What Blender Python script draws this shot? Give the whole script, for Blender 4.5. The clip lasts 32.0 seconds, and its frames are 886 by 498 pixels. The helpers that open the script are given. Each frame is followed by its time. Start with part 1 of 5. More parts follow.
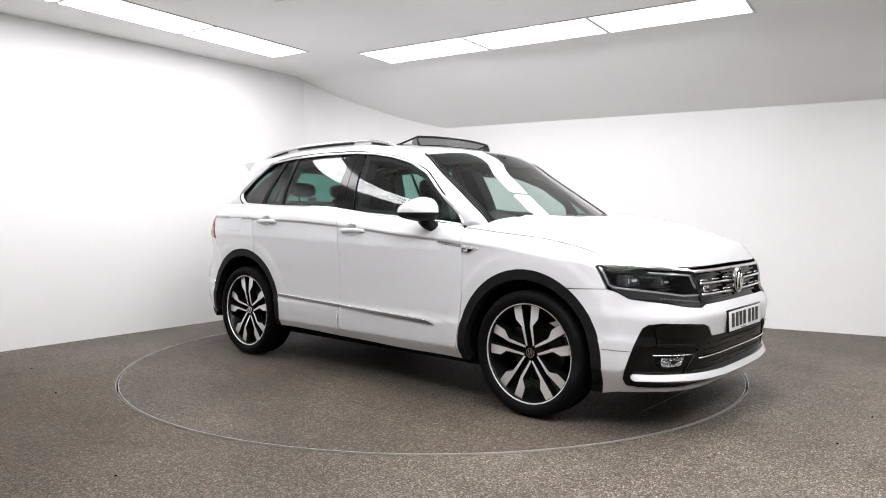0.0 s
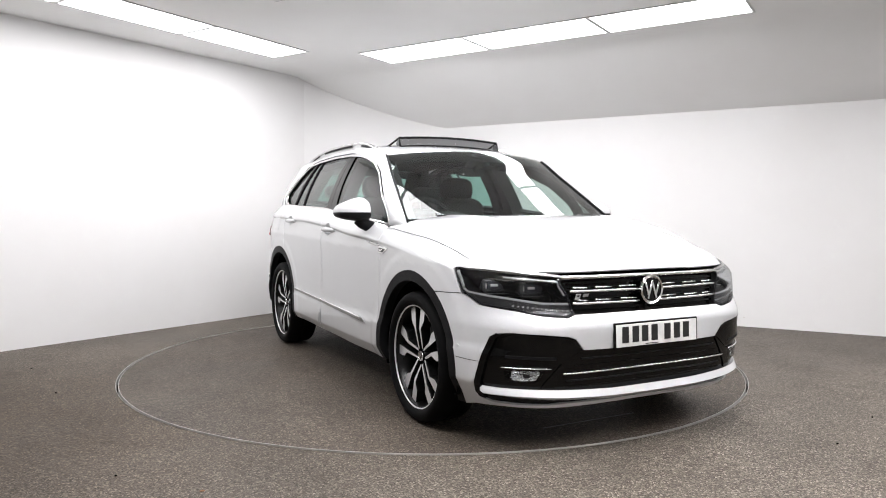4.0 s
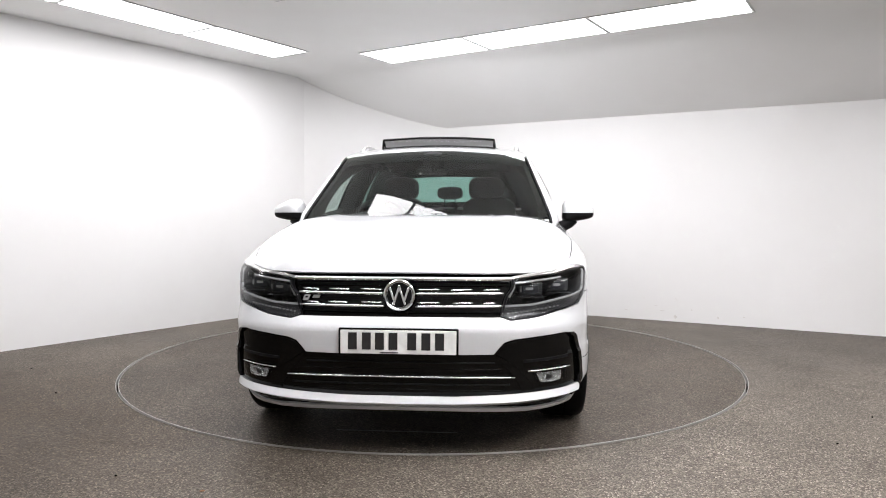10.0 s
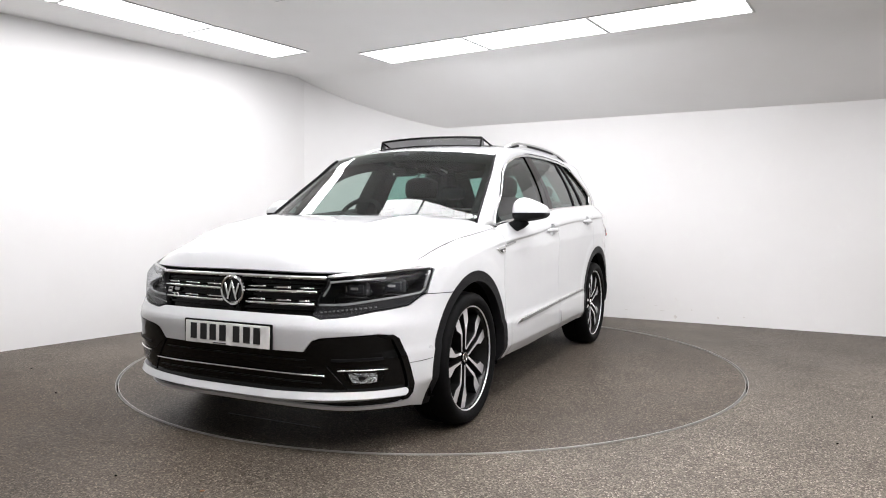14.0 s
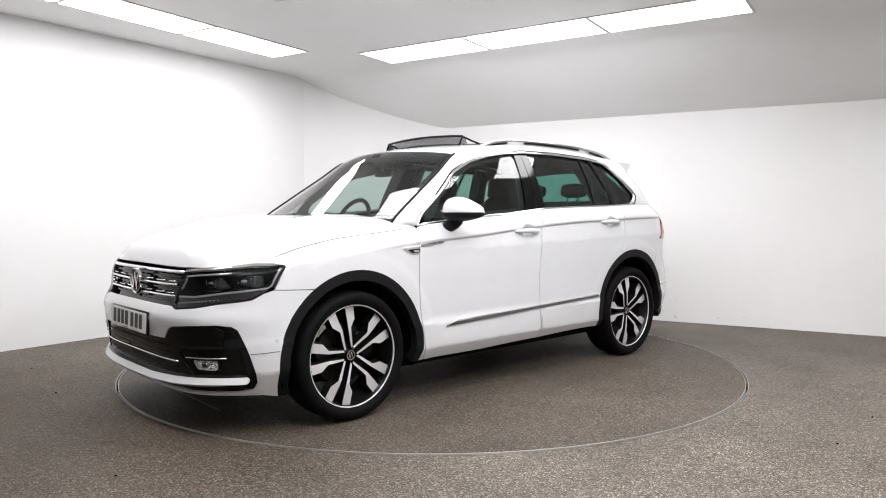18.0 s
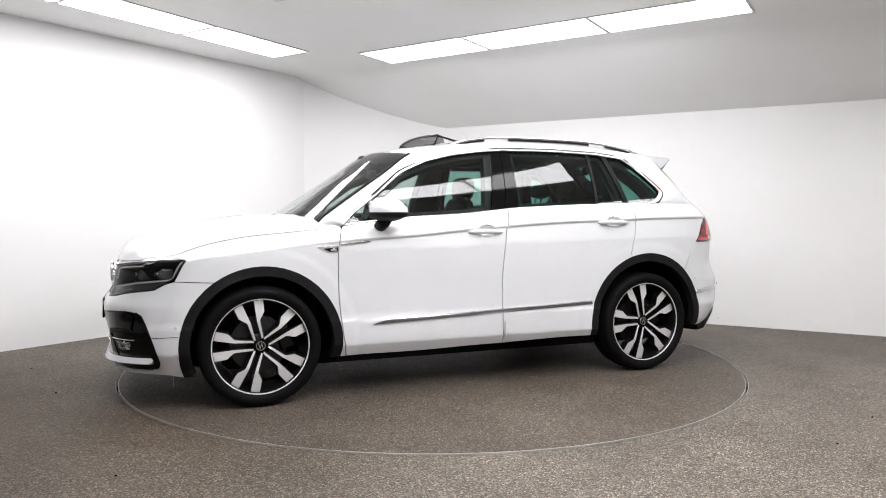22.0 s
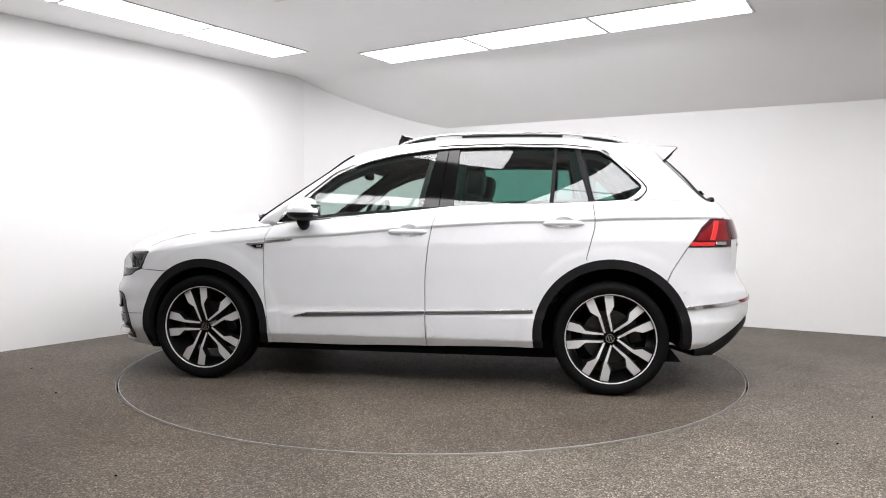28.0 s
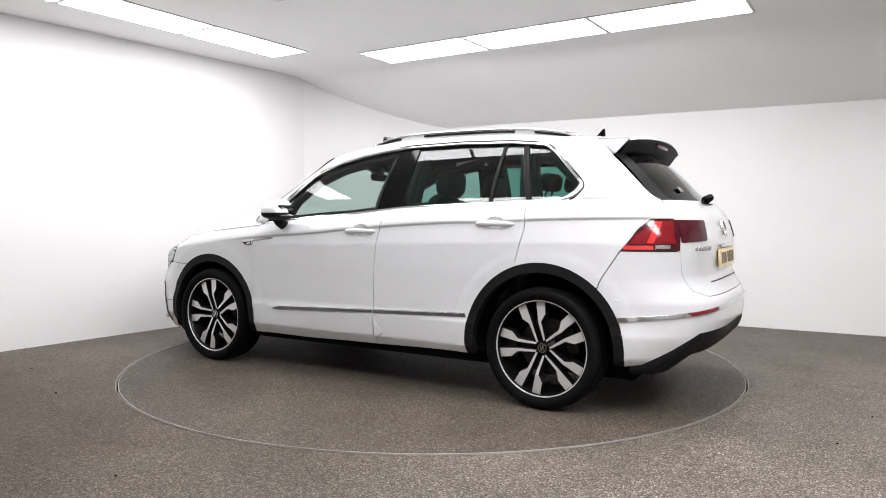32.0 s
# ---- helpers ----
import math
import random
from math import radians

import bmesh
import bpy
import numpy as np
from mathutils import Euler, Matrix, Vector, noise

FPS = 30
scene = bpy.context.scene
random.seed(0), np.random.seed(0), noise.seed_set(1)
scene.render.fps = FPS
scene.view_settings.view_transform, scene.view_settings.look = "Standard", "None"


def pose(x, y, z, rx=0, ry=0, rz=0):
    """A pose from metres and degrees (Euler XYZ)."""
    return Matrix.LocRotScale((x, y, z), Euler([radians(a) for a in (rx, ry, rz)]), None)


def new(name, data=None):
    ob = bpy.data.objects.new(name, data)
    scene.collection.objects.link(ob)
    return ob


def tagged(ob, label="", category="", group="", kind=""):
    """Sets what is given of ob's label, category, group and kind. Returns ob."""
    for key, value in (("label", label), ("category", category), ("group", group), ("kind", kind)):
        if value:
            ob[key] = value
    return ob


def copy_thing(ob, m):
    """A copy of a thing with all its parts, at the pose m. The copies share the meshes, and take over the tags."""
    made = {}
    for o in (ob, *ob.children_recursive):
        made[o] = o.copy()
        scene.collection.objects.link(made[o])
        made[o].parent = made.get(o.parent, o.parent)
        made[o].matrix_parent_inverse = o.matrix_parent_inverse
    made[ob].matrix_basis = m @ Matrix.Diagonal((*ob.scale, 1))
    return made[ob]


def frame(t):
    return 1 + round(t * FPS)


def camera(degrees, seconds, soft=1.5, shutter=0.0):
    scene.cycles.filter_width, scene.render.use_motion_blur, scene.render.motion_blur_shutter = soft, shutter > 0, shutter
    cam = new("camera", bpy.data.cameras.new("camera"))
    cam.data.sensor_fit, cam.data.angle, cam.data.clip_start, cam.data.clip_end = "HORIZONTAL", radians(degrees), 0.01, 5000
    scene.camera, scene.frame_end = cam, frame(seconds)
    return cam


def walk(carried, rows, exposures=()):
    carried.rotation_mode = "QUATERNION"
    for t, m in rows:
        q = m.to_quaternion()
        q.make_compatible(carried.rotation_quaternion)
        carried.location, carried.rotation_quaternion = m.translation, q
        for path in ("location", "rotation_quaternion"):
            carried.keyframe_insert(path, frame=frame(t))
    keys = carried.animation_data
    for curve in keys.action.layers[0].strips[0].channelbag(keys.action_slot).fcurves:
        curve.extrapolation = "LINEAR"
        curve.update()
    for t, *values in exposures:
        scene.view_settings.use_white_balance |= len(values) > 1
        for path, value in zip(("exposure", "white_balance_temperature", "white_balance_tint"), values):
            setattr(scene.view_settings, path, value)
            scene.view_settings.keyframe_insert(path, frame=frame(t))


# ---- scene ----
# A white car turns slowly on a turntable in a small photo studio. World origin: the car's axis of turning, on the floor.
SECONDS = 32.0
cam = camera(64.31, SECONDS, soft=1.0)
EYE = (0.0, -5.396, 1.103)
AIM = pose(*EYE, 90 - 2.707, 0, -0.622) @ pose(0, 0, 0, 0, 0, 0.10)
walk(cam, [(0.0, AIM), (SECONDS, AIM)])

# ---- light ----
world = bpy.data.worlds.new("world")
world.use_nodes = True
world.node_tree.nodes["Background"].inputs[0].default_value = (1, 1, 1, 1)
world.node_tree.nodes["Background"].inputs[1].default_value = 0.02
scene.world = world
scene.view_settings.exposure = 0.0
PANEL_GLOW = 12.6


# ---- materials ----
class Mat:
    """A node material with a few shorthands."""

    def __init__(self, name, color=(0.5, 0.5, 0.5), rough=0.5, metal=0.0, coat=0.0, spec=0.5):
        self.m = bpy.data.materials.new(name)
        self.m.use_nodes = True
        self.t = self.m.node_tree
        self.b = self.t.nodes["Principled BSDF"]
        self.set("Base Color", (*color, 1))
        self.set("Roughness", rough)
        self.set("Metallic", metal)
        self.set("Coat Weight", coat)
        self.set("Coat Roughness", 0.03)
        self.set("Specular IOR Level", spec)
        self.co = None

    def set(self, key, value):
        self.b.inputs[key].default_value = value

    def node(self, kind, **inputs):
        n = self.t.nodes.new(kind)
        for key, value in inputs.items():
            n.inputs[key.replace("_", " ")].default_value = value
        return n

    def link(self, a, b):
        self.t.links.new(a, b)

    def coords(self):
        if self.co is None:
            self.co = self.t.nodes.new("ShaderNodeTexCoord")
        return self.co.outputs["Object"]

    def noise(self, scale, detail=4.0, rough=0.6):
        n = self.node("ShaderNodeTexNoise", Scale=scale, Detail=detail, Roughness=rough)
        self.link(self.coords(), n.inputs["Vector"])
        return n.outputs["Fac"]

    def ramp(self, fac, *stops):
        r = self.t.nodes.new("ShaderNodeValToRGB")
        while len(r.color_ramp.elements) < len(stops):
            r.color_ramp.elements.new(0.5)
        for e, (p, c) in zip(r.color_ramp.elements, stops):
            e.position, e.color = p, (*c, 1) if len(c) == 3 else c
        self.link(fac, r.inputs[0])
        return r.outputs[0]

    def mix(self, fac, a, b, mode="MIX"):
        n = self.t.nodes.new("ShaderNodeMix")
        n.data_type, n.blend_type = "RGBA", mode
        for sock, v in ((n.inputs[0], fac), (n.inputs[6], a), (n.inputs[7], b)):
            if isinstance(v, (int, float)):
                sock.default_value = v
            elif isinstance(v, tuple):
                sock.default_value = (*v, 1)
            else:
                self.link(v, sock)
        return n.outputs[2]

    def bump(self, height, strength=0.3, distance=0.01):
        n = self.node("ShaderNodeBump", Strength=strength, Distance=distance)
        self.link(height, n.inputs["Height"])
        self.link(n.outputs[0], self.b.inputs["Normal"])

    def base(self, out):
        self.link(out, self.b.inputs["Base Color"])

    def roughness(self, fac, lo, hi):
        n = self.node("ShaderNodeMapRange")
        n.inputs[3].default_value, n.inputs[4].default_value = lo, hi
        self.link(fac, n.inputs[0])
        self.link(n.outputs[0], self.b.inputs["Roughness"])


def grey(v):
    return (v, v, v)


def resin_floor(name, warm, brown_patch=None):
    """Fine bound stone chippings: light and dark grains in a brown-grey binder, with worn patches."""
    a = Mat(name, rough=0.6, spec=0.15)
    grain = a.node("ShaderNodeTexVoronoi", Scale=150.0)
    a.link(a.coords(), grain.inputs["Vector"])
    chips = a.ramp(grain.outputs["Color"], (0.0, (0.026, 0.022, 0.019)), (0.40, (0.080, 0.071, 0.063)), (0.72, (0.15, 0.138, 0.125)), (1.0, (0.38, 0.36, 0.34)))
    patch = a.noise(0.9, 5.0)
    tone = a.ramp(patch, (0.3, grey(0.70)), (0.7, grey(1.15)))
    fine = a.noise(260.0, 2.0)
    c = a.mix(1.0, chips, tone, "MULTIPLY")
    c = a.mix(0.5, c, a.ramp(fine, (0.35, grey(0.35)), (0.65, grey(1.5))), "MULTIPLY")
    c = a.mix(1.0, c, warm, "MULTIPLY")
    if brown_patch:
        # a wide patch beside the west wall, multiplied darker and browner
        sep = a.node("ShaderNodeVectorMath")
        sep.operation = "DISTANCE"
        sep.inputs[1].default_value = brown_patch
        a.link(a.coords(), sep.inputs[0])
        wob = a.node("ShaderNodeMath")
        wob.operation, wob.inputs[1].default_value = "MULTIPLY_ADD", 0.9
        a.link(a.noise(1.3, 4.0), wob.inputs[0])
        a.link(sep.outputs["Value"], wob.inputs[2])
        mr = a.node("ShaderNodeMapRange")
        mr.inputs[1].default_value, mr.inputs[2].default_value = 1.2, 3.1
        a.link(wob.outputs[0], mr.inputs[0])
        c = a.mix(mr.outputs[0], a.mix(1.0, c, (0.58, 0.51, 0.44), "MULTIPLY"), c)
    a.base(c)
    a.roughness(a.noise(1.6, 3.0), 0.42, 0.62)
    a.bump(grain.outputs["Distance"], 0.35, 0.004)
    return a.m


def wall_paint(name, v):
    a = Mat(name, color=grey(v), rough=0.55, spec=0.3)
    blot = a.noise(1.1, 4.0)
    a.base(a.ramp(blot, (0.3, (v * 0.965, v * 0.96, v * 0.955)), (0.7, (v, v, v))))
    a.bump(a.noise(180.0, 3.0), 0.05, 0.002)
    return a.m


def car_paint(name, color, flake=0.0):
    a = Mat(name, color=color, rough=0.32, coat=1.0, spec=0.5)
    dust = a.noise(7.0, 6.0)
    a.base(a.ramp(dust, (0.25, tuple(c * 0.975 for c in color)), (0.75, color)))
    return a.m


def plastic(name, color, rough, grain=0.0, coat=0.0, spec=0.5):
    a = Mat(name, color=color, rough=rough, coat=coat, spec=spec)
    wear = a.noise(9.0, 5.0)
    a.base(a.ramp(wear, (0.3, tuple(c * 0.8 for c in color)), (0.7, tuple(c * 1.15 for c in color))))
    a.roughness(a.noise(30.0, 3.0), max(0.02, rough - 0.06), rough + 0.06)
    if grain:
        a.bump(a.noise(700.0, 2.0), grain, 0.001)
    return a.m


def metal(name, color, rough, amount=1.0):
    a = Mat(name, color=color, rough=rough, metal=amount)
    a.roughness(a.noise(40.0, 4.0), max(0.02, rough - 0.04), rough + 0.05)
    return a.m


def glass(name, tint, gloss=1.0, ior=1.5):
    """Thin tinted pane: what lies behind shows through, with a mirror gloss that grows towards grazing views."""
    m = bpy.data.materials.new(name)
    m.use_nodes = True
    t = m.node_tree
    t.nodes.remove(t.nodes["Principled BSDF"])
    clear, shine, mixer, weight, power, scale = (t.nodes.new("ShaderNode" + k) for k in ("BsdfTransparent", "BsdfGlossy", "MixShader", "LayerWeight", "Math", "Math"))
    clear.inputs[0].default_value = (*tint, 1)
    shine.inputs["Roughness"].default_value = 0.0
    shine.inputs["Color"].default_value = (*grey(gloss), 1)
    weight.inputs[0].default_value = 0.5
    power.operation, power.inputs[1].default_value = "POWER", 5.0
    f0 = ((ior - 1) / (ior + 1)) ** 2 * 1.35
    scale.operation, scale.inputs[1].default_value, scale.inputs[2].default_value = "MULTIPLY_ADD", 1 - f0, f0
    t.links.new(weight.outputs["Facing"], power.inputs[0])
    t.links.new(power.outputs[0], scale.inputs[0])
    t.links.new(scale.outputs[0], mixer.inputs[0])
    t.links.new(clear.outputs[0], mixer.inputs[1])
    t.links.new(shine.outputs[0], mixer.inputs[2])
    t.links.new(mixer.outputs[0], t.nodes["Material Output"].inputs[0])
    return m


def glowing(name, color, strength):
    a = Mat(name, color=color, rough=0.5)
    a.set("Emission Color", (*color, 1))
    a.set("Emission Strength", strength)
    return a.m


M_FLOOR = resin_floor("resin_floor", (1.06, 1.005, 0.915), (-2.45, -1.9, 0.0))
M_DISC = resin_floor("turntable_floor", (0.80, 0.725, 0.64))
M_WALL = wall_paint("white_wall_paint", 0.82)
M_WALL_DARK = wall_paint("grey_wall_paint", 0.60)
M_CEIL = wall_paint("ceiling_paint", 0.92)
M_PANEL = glowing("light_panel_diffuser", (1.0, 0.985, 1.0), PANEL_GLOW)
M_PANEL_FRAME = plastic("panel_frame", grey(0.55), 0.4)
M_EDGE = metal("worn_steel_edge", (0.56, 0.545, 0.53), 0.5)
# for real shut lines and seams, and the tailgate's painted shadow line
M_GAP_SHADE = plastic("dark_joint_and_shade", grey(0.006), 0.8)
M_PAINT = car_paint("white_car_paint", (0.615, 0.626, 0.640))
M_BLACK = plastic("gloss_black", grey(0.0025), 0.08, spec=0.22)
M_CLAD = plastic("textured_black_plastic", (0.0075, 0.0075, 0.0085), 0.55, grain=0.25, spec=0.14)
M_DARK = plastic("dark_underside", grey(0.004), 0.9, spec=0.1)
M_RUBBER = plastic("tyre_rubber", (0.0045, 0.0045, 0.0048), 0.62, grain=0.15, spec=0.07)
M_CHROME = metal("chrome", grey(0.75), 0.08)
M_MIRROR = metal("dimmed_mirror", grey(0.30), 0.03)
M_SATIN = metal("satin_silver", grey(0.55), 0.25)
M_STRIP = metal("bright_strip", grey(0.90), 0.18)
M_ALLOY = metal("machined_alloy", (0.82, 0.82, 0.83), 0.36, 0.62)
M_ALLOY_BLACK = plastic("black_alloy", grey(0.004), 0.3, spec=0.3)
M_DARK_CHROME = metal("dark_chrome", (0.20, 0.195, 0.19), 0.28)
M_DISC_BRAKE = metal("brake_steel", (0.05, 0.049, 0.048), 0.45)
M_TRIM = plastic("interior_trim", (0.014, 0.0145, 0.0155), 0.6, grain=0.15, spec=0.3)
M_SEAT = plastic("seat_leather", (0.018, 0.018, 0.020), 0.45, grain=0.2, spec=0.35)
M_LINER = plastic("headliner_cloth", (0.020, 0.021, 0.022), 0.9, spec=0.1)
M_GLASS = glass("light_green_glass", (0.65, 0.755, 0.715))
M_GLASS_DARK = glass("privacy_glass", (0.27, 0.485, 0.43))
M_SCREEN = glass("windscreen_glass", (0.73, 0.81, 0.78))
M_LENS = glass("lamp_lens", (0.80, 0.81, 0.82), 0.5, 1.3)
M_LAMP_BLACK = plastic("lamp_housing", (0.008, 0.008, 0.009), 0.4, spec=0.25)
M_REFLECT = plastic("bright_reflector", (0.72, 0.72, 0.72), 0.2, coat=1.0)
def faceted(name, color):
    """Bright pressed reflector: small tilted facets."""
    a = Mat(name, color=color, rough=0.12, metal=1.0)
    a.bump(a.noise(75.0, 1.0), 1.0, 0.05)
    return a.m


M_FACET = faceted("faceted_reflector", grey(0.75))
M_GUIDE = plastic("dull_light_guide", grey(0.36), 0.2, coat=1.0)
M_LAMP_SMOKE = plastic("smoked_indicator", (0.028, 0.028, 0.030), 0.3, coat=0.5)
M_LAMP_GLASS = plastic("projector_glass", (0.05, 0.055, 0.065), 0.05, coat=1.0)
M_LAMP_GREY = plastic("lamp_smoke", (0.07, 0.072, 0.075), 0.25, coat=0.6)
M_RED = plastic("red_lamp", (0.17, 0.007, 0.010), 0.12, coat=0.4, spec=0.3)
M_RED_DARK = plastic("dark_red_lamp", (0.055, 0.004, 0.008), 0.12, coat=0.4, spec=0.3)
M_RED_BRIGHT = plastic("bright_red_lamp", (0.62, 0.02, 0.02), 0.12, coat=1.0)
M_PLATE = plastic("white_plate", (0.72, 0.72, 0.70), 0.35)
M_PLATE_YELLOW = plastic("yellow_plate", (0.78, 0.62, 0.38), 0.35)
M_INK = plastic("black_ink", grey(0.008), 0.5)
M_INK_BROWN = plastic("faded_ink", (0.12, 0.09, 0.06), 0.5)
M_NET = glass("deflector_net", (0.30, 0.30, 0.31), 0.1)
M_LEAF = plastic("dry_leaf", (0.20, 0.10, 0.05), 0.8)
M_WALL_MARK = plastic("wall_mark", (0.70, 0.68, 0.66), 0.8)
M_SCUFF = plastic("scuff", grey(0.33), 0.8)


# ---- mesh helpers ----
def raw(name, verts, faces, mats, smooth=True, normals=None, slots=None):
    me = bpy.data.meshes.new(name)
    me.from_pydata([tuple(map(float, v)) for v in verts], [], [tuple(int(i) for i in f) for f in faces])
    for m in mats if isinstance(mats, (list, tuple)) else [mats]:
        me.materials.append(m)
    me.polygons.foreach_set("use_smooth", [smooth] * len(me.polygons))
    if slots is not None:
        me.polygons.foreach_set("material_index", list(slots))
    if normals is not None:
        me.normals_split_custom_set_from_vertices([tuple(map(float, n)) for n in normals])
    me.update()
    return me


def part(name, me, parent, label="", at=None):
    """One mesh object under a thing or under a part."""
    ob = new(name, me)
    ob.parent = parent
    if at is not None:
        ob.matrix_basis = at
    if label:
        ob["label"] = label
    return ob


def mesh_of(bm, name, mats, smooth=True, sharp=40):
    me = bpy.data.meshes.new(name)
    bm.normal_update()
    if smooth:
        for f in bm.faces:
            f.smooth = True
        for e in bm.edges:
            e.smooth = not (len(e.link_faces) != 2 or e.calc_face_angle(0) > radians(sharp))
    bm.to_mesh(me)
    bm.free()
    for m in mats if isinstance(mats, (list, tuple)) else [mats]:
        me.materials.append(m)
    return me


def rbox(name, size, mat, bevel=0.01, segs=2, taper=None, shift=(0, 0, 0)):
    """A box with rounded edges. taper: scale of its top in x and y."""
    bm = bmesh.new()
    bmesh.ops.create_cube(bm, size=1)
    for v in bm.verts:
        if taper and v.co.z > 0:
            v.co.x *= taper[0]
            v.co.y *= taper[1]
        v.co = Vector((v.co.x * size[0] + shift[0], v.co.y * size[1] + shift[1], v.co.z * size[2] + shift[2]))
    if bevel:
        bmesh.ops.bevel(bm, geom=bm.edges[:], offset=bevel, segments=segs, affect="EDGES", profile=0.6)
    return mesh_of(bm, name, mat)


def revolve(name, profile, mat, n=64, axis="y"):
    """Turns (radius, height) points round an axis."""
    v, f, k = [], [], len(profile)
    for i in range(n):
        a = 2 * math.pi * i / n
        for r, h in profile:
            p = (r * math.cos(a), h, r * math.sin(a)) if axis == "y" else (r * math.cos(a), r * math.sin(a), h)
            v.append(p)
    for i in range(n):
        j = (i + 1) % n
        for q in range(k - 1):
            f.append((i * k + q, j * k + q, j * k + q + 1, i * k + q + 1))
    bm = bmesh.new()
    vs = [bm.verts.new(p) for p in v]
    for q in f:
        bm.faces.new([vs[i] for i in q])
    bmesh.ops.remove_doubles(bm, verts=bm.verts[:], dist=1e-6)
    bmesh.ops.recalc_face_normals(bm, faces=bm.faces[:])
    return mesh_of(bm, name, mat, sharp=35)


def prism(name, poly, depth, mat, bevel=0.0, plane="xz", side_mat=None):
    """A flat outline given thickness towards its back; the front lies at 0."""
    bm = bmesh.new()
    to = {"xz": lambda a, b, d: (a, d, b), "yz": lambda a, b, d: (d, a, b), "xy": lambda a, b, d: (a, b, d)}[plane]
    front = [bm.verts.new(to(a, b, 0.0)) for a, b in poly]
    back = [bm.verts.new(to(a, b, -depth)) for a, b in poly]
    bm.faces.new(front)
    bm.faces.new(back[::-1])
    for i in range(len(poly)):
        j = (i + 1) % len(poly)
        q = bm.faces.new((front[j], front[i], back[i], back[j]))
        q.material_index = 1 if side_mat else 0
    bmesh.ops.recalc_face_normals(bm, faces=bm.faces[:])
    if bevel:
        bmesh.ops.bevel(bm, geom=[e for e in bm.edges if all(v in front for v in e.verts)], offset=bevel, segments=2, affect="EDGES")
    return mesh_of(bm, name, [mat, side_mat] if side_mat else mat, sharp=30)


def tube(name, path, radius, mat, n=10, flat=1.0, cap=True):
    """A round bar along a path. radius: one number or one for each point; flat: how much lower it is than wide."""
    P = np.asarray(path, float)
    k = len(P)
    R = np.broadcast_to(np.asarray(radius, float), (k,))
    T = np.gradient(P, axis=0)
    T /= np.linalg.norm(T, axis=1)[:, None]
    v, f = [], []
    up0 = np.array([0, 0, 1.0]) if abs(T[0, 2]) < 0.9 else np.array([1.0, 0, 0])
    for i in range(k):
        s = np.cross(T[i], up0)
        s /= np.linalg.norm(s)
        u = np.cross(s, T[i])
        for j in range(n):
            a = 2 * math.pi * j / n
            v.append(P[i] + R[i] * (math.cos(a) * s + flat * math.sin(a) * u))
    for i in range(k - 1):
        for j in range(n):
            q = (j + 1) % n
            f.append((i * n + j, i * n + q, (i + 1) * n + q, (i + 1) * n + j))
    if cap:
        f += [tuple(range(n))[::-1], tuple(range((k - 1) * n, k * n))]
    return raw(name, v, f, mat)


def grid_mesh(name, G, mat, flip=False, closed=False, thick=0.0):
    """A smooth skin over rows of points G[i][j]."""
    G = np.asarray(G, float)
    n, m = G.shape[:2]
    v = G.reshape(-1, 3)
    f = []
    for i in range(n - 1):
        for j in range(m - (0 if closed else 1)):
            q = (j + 1) % m
            c = (i * m + j, i * m + q, (i + 1) * m + q, (i + 1) * m + j)
            f.append(c[::-1] if flip else c)
    return raw(name, v, f, mat)


def pchip(xs, ys):
    """A smooth curve through points that never overshoots; linear beyond its ends."""
    x, y = np.asarray(xs, float), np.asarray(ys, float)
    if x[0] > x[-1]:
        x, y = x[::-1], y[::-1]
    h, d = np.diff(x), np.diff(y) / np.diff(x)
    m = np.zeros_like(y)
    for i in range(1, len(x) - 1):
        if d[i - 1] * d[i] > 0:
            w1, w2 = 2 * h[i] + h[i - 1], h[i] + 2 * h[i - 1]
            m[i] = (w1 + w2) / (w1 / d[i - 1] + w2 / d[i])
    m[0], m[-1] = d[0], d[-1]

    def at(q):
        q = np.asarray(q, float)
        i = np.clip(np.searchsorted(x, q) - 1, 0, len(h) - 1)
        s = (q - x[i]) / h[i]
        lo, hi = s < 0, s > 1
        t = np.clip(s, 0, 1)
        r = y[i] * (1 + 2 * t) * (1 - t) ** 2 + m[i] * h[i] * t * (1 - t) ** 2 + y[i + 1] * t * t * (3 - 2 * t) + m[i + 1] * h[i] * t * t * (t - 1)
        return r + np.where(lo, m[i] * h[i] * s, 0) + np.where(hi, m[i + 1] * h[i] * (s - 1), 0)

    return at


def spline(pts, n):
    """n points along a smooth curve through pts, evenly by their chords."""
    P = np.asarray(pts, float)
    s = np.r_[0, np.cumsum(np.linalg.norm(np.diff(P, axis=0), axis=1))]
    q = np.linspace(0, s[-1], n)
    T = np.gradient(P, s, axis=0)
    i = np.clip(np.searchsorted(s, q, side="right") - 1, 0, len(s) - 2)
    h = (s[i + 1] - s[i])[:, None]
    t = ((q - s[i]) / (s[i + 1] - s[i]))[:, None]
    return P[i] * (1 + 2 * t) * (1 - t) ** 2 + T[i] * h * t * (1 - t) ** 2 + P[i + 1] * t * t * (3 - 2 * t) + T[i + 1] * h * t * t * (t - 1)


def dense(poly, step):
    """A closed outline with points no further apart than step."""
    out = []
    n = len(poly)
    for i in range(n):
        a, b = np.asarray(poly[i], float), np.asarray(poly[(i + 1) % n], float)
        k = max(1, int(math.ceil(np.linalg.norm(b - a) / step)))
        out += [a + (b - a) * j / k for j in range(k)]
    return np.array(out)


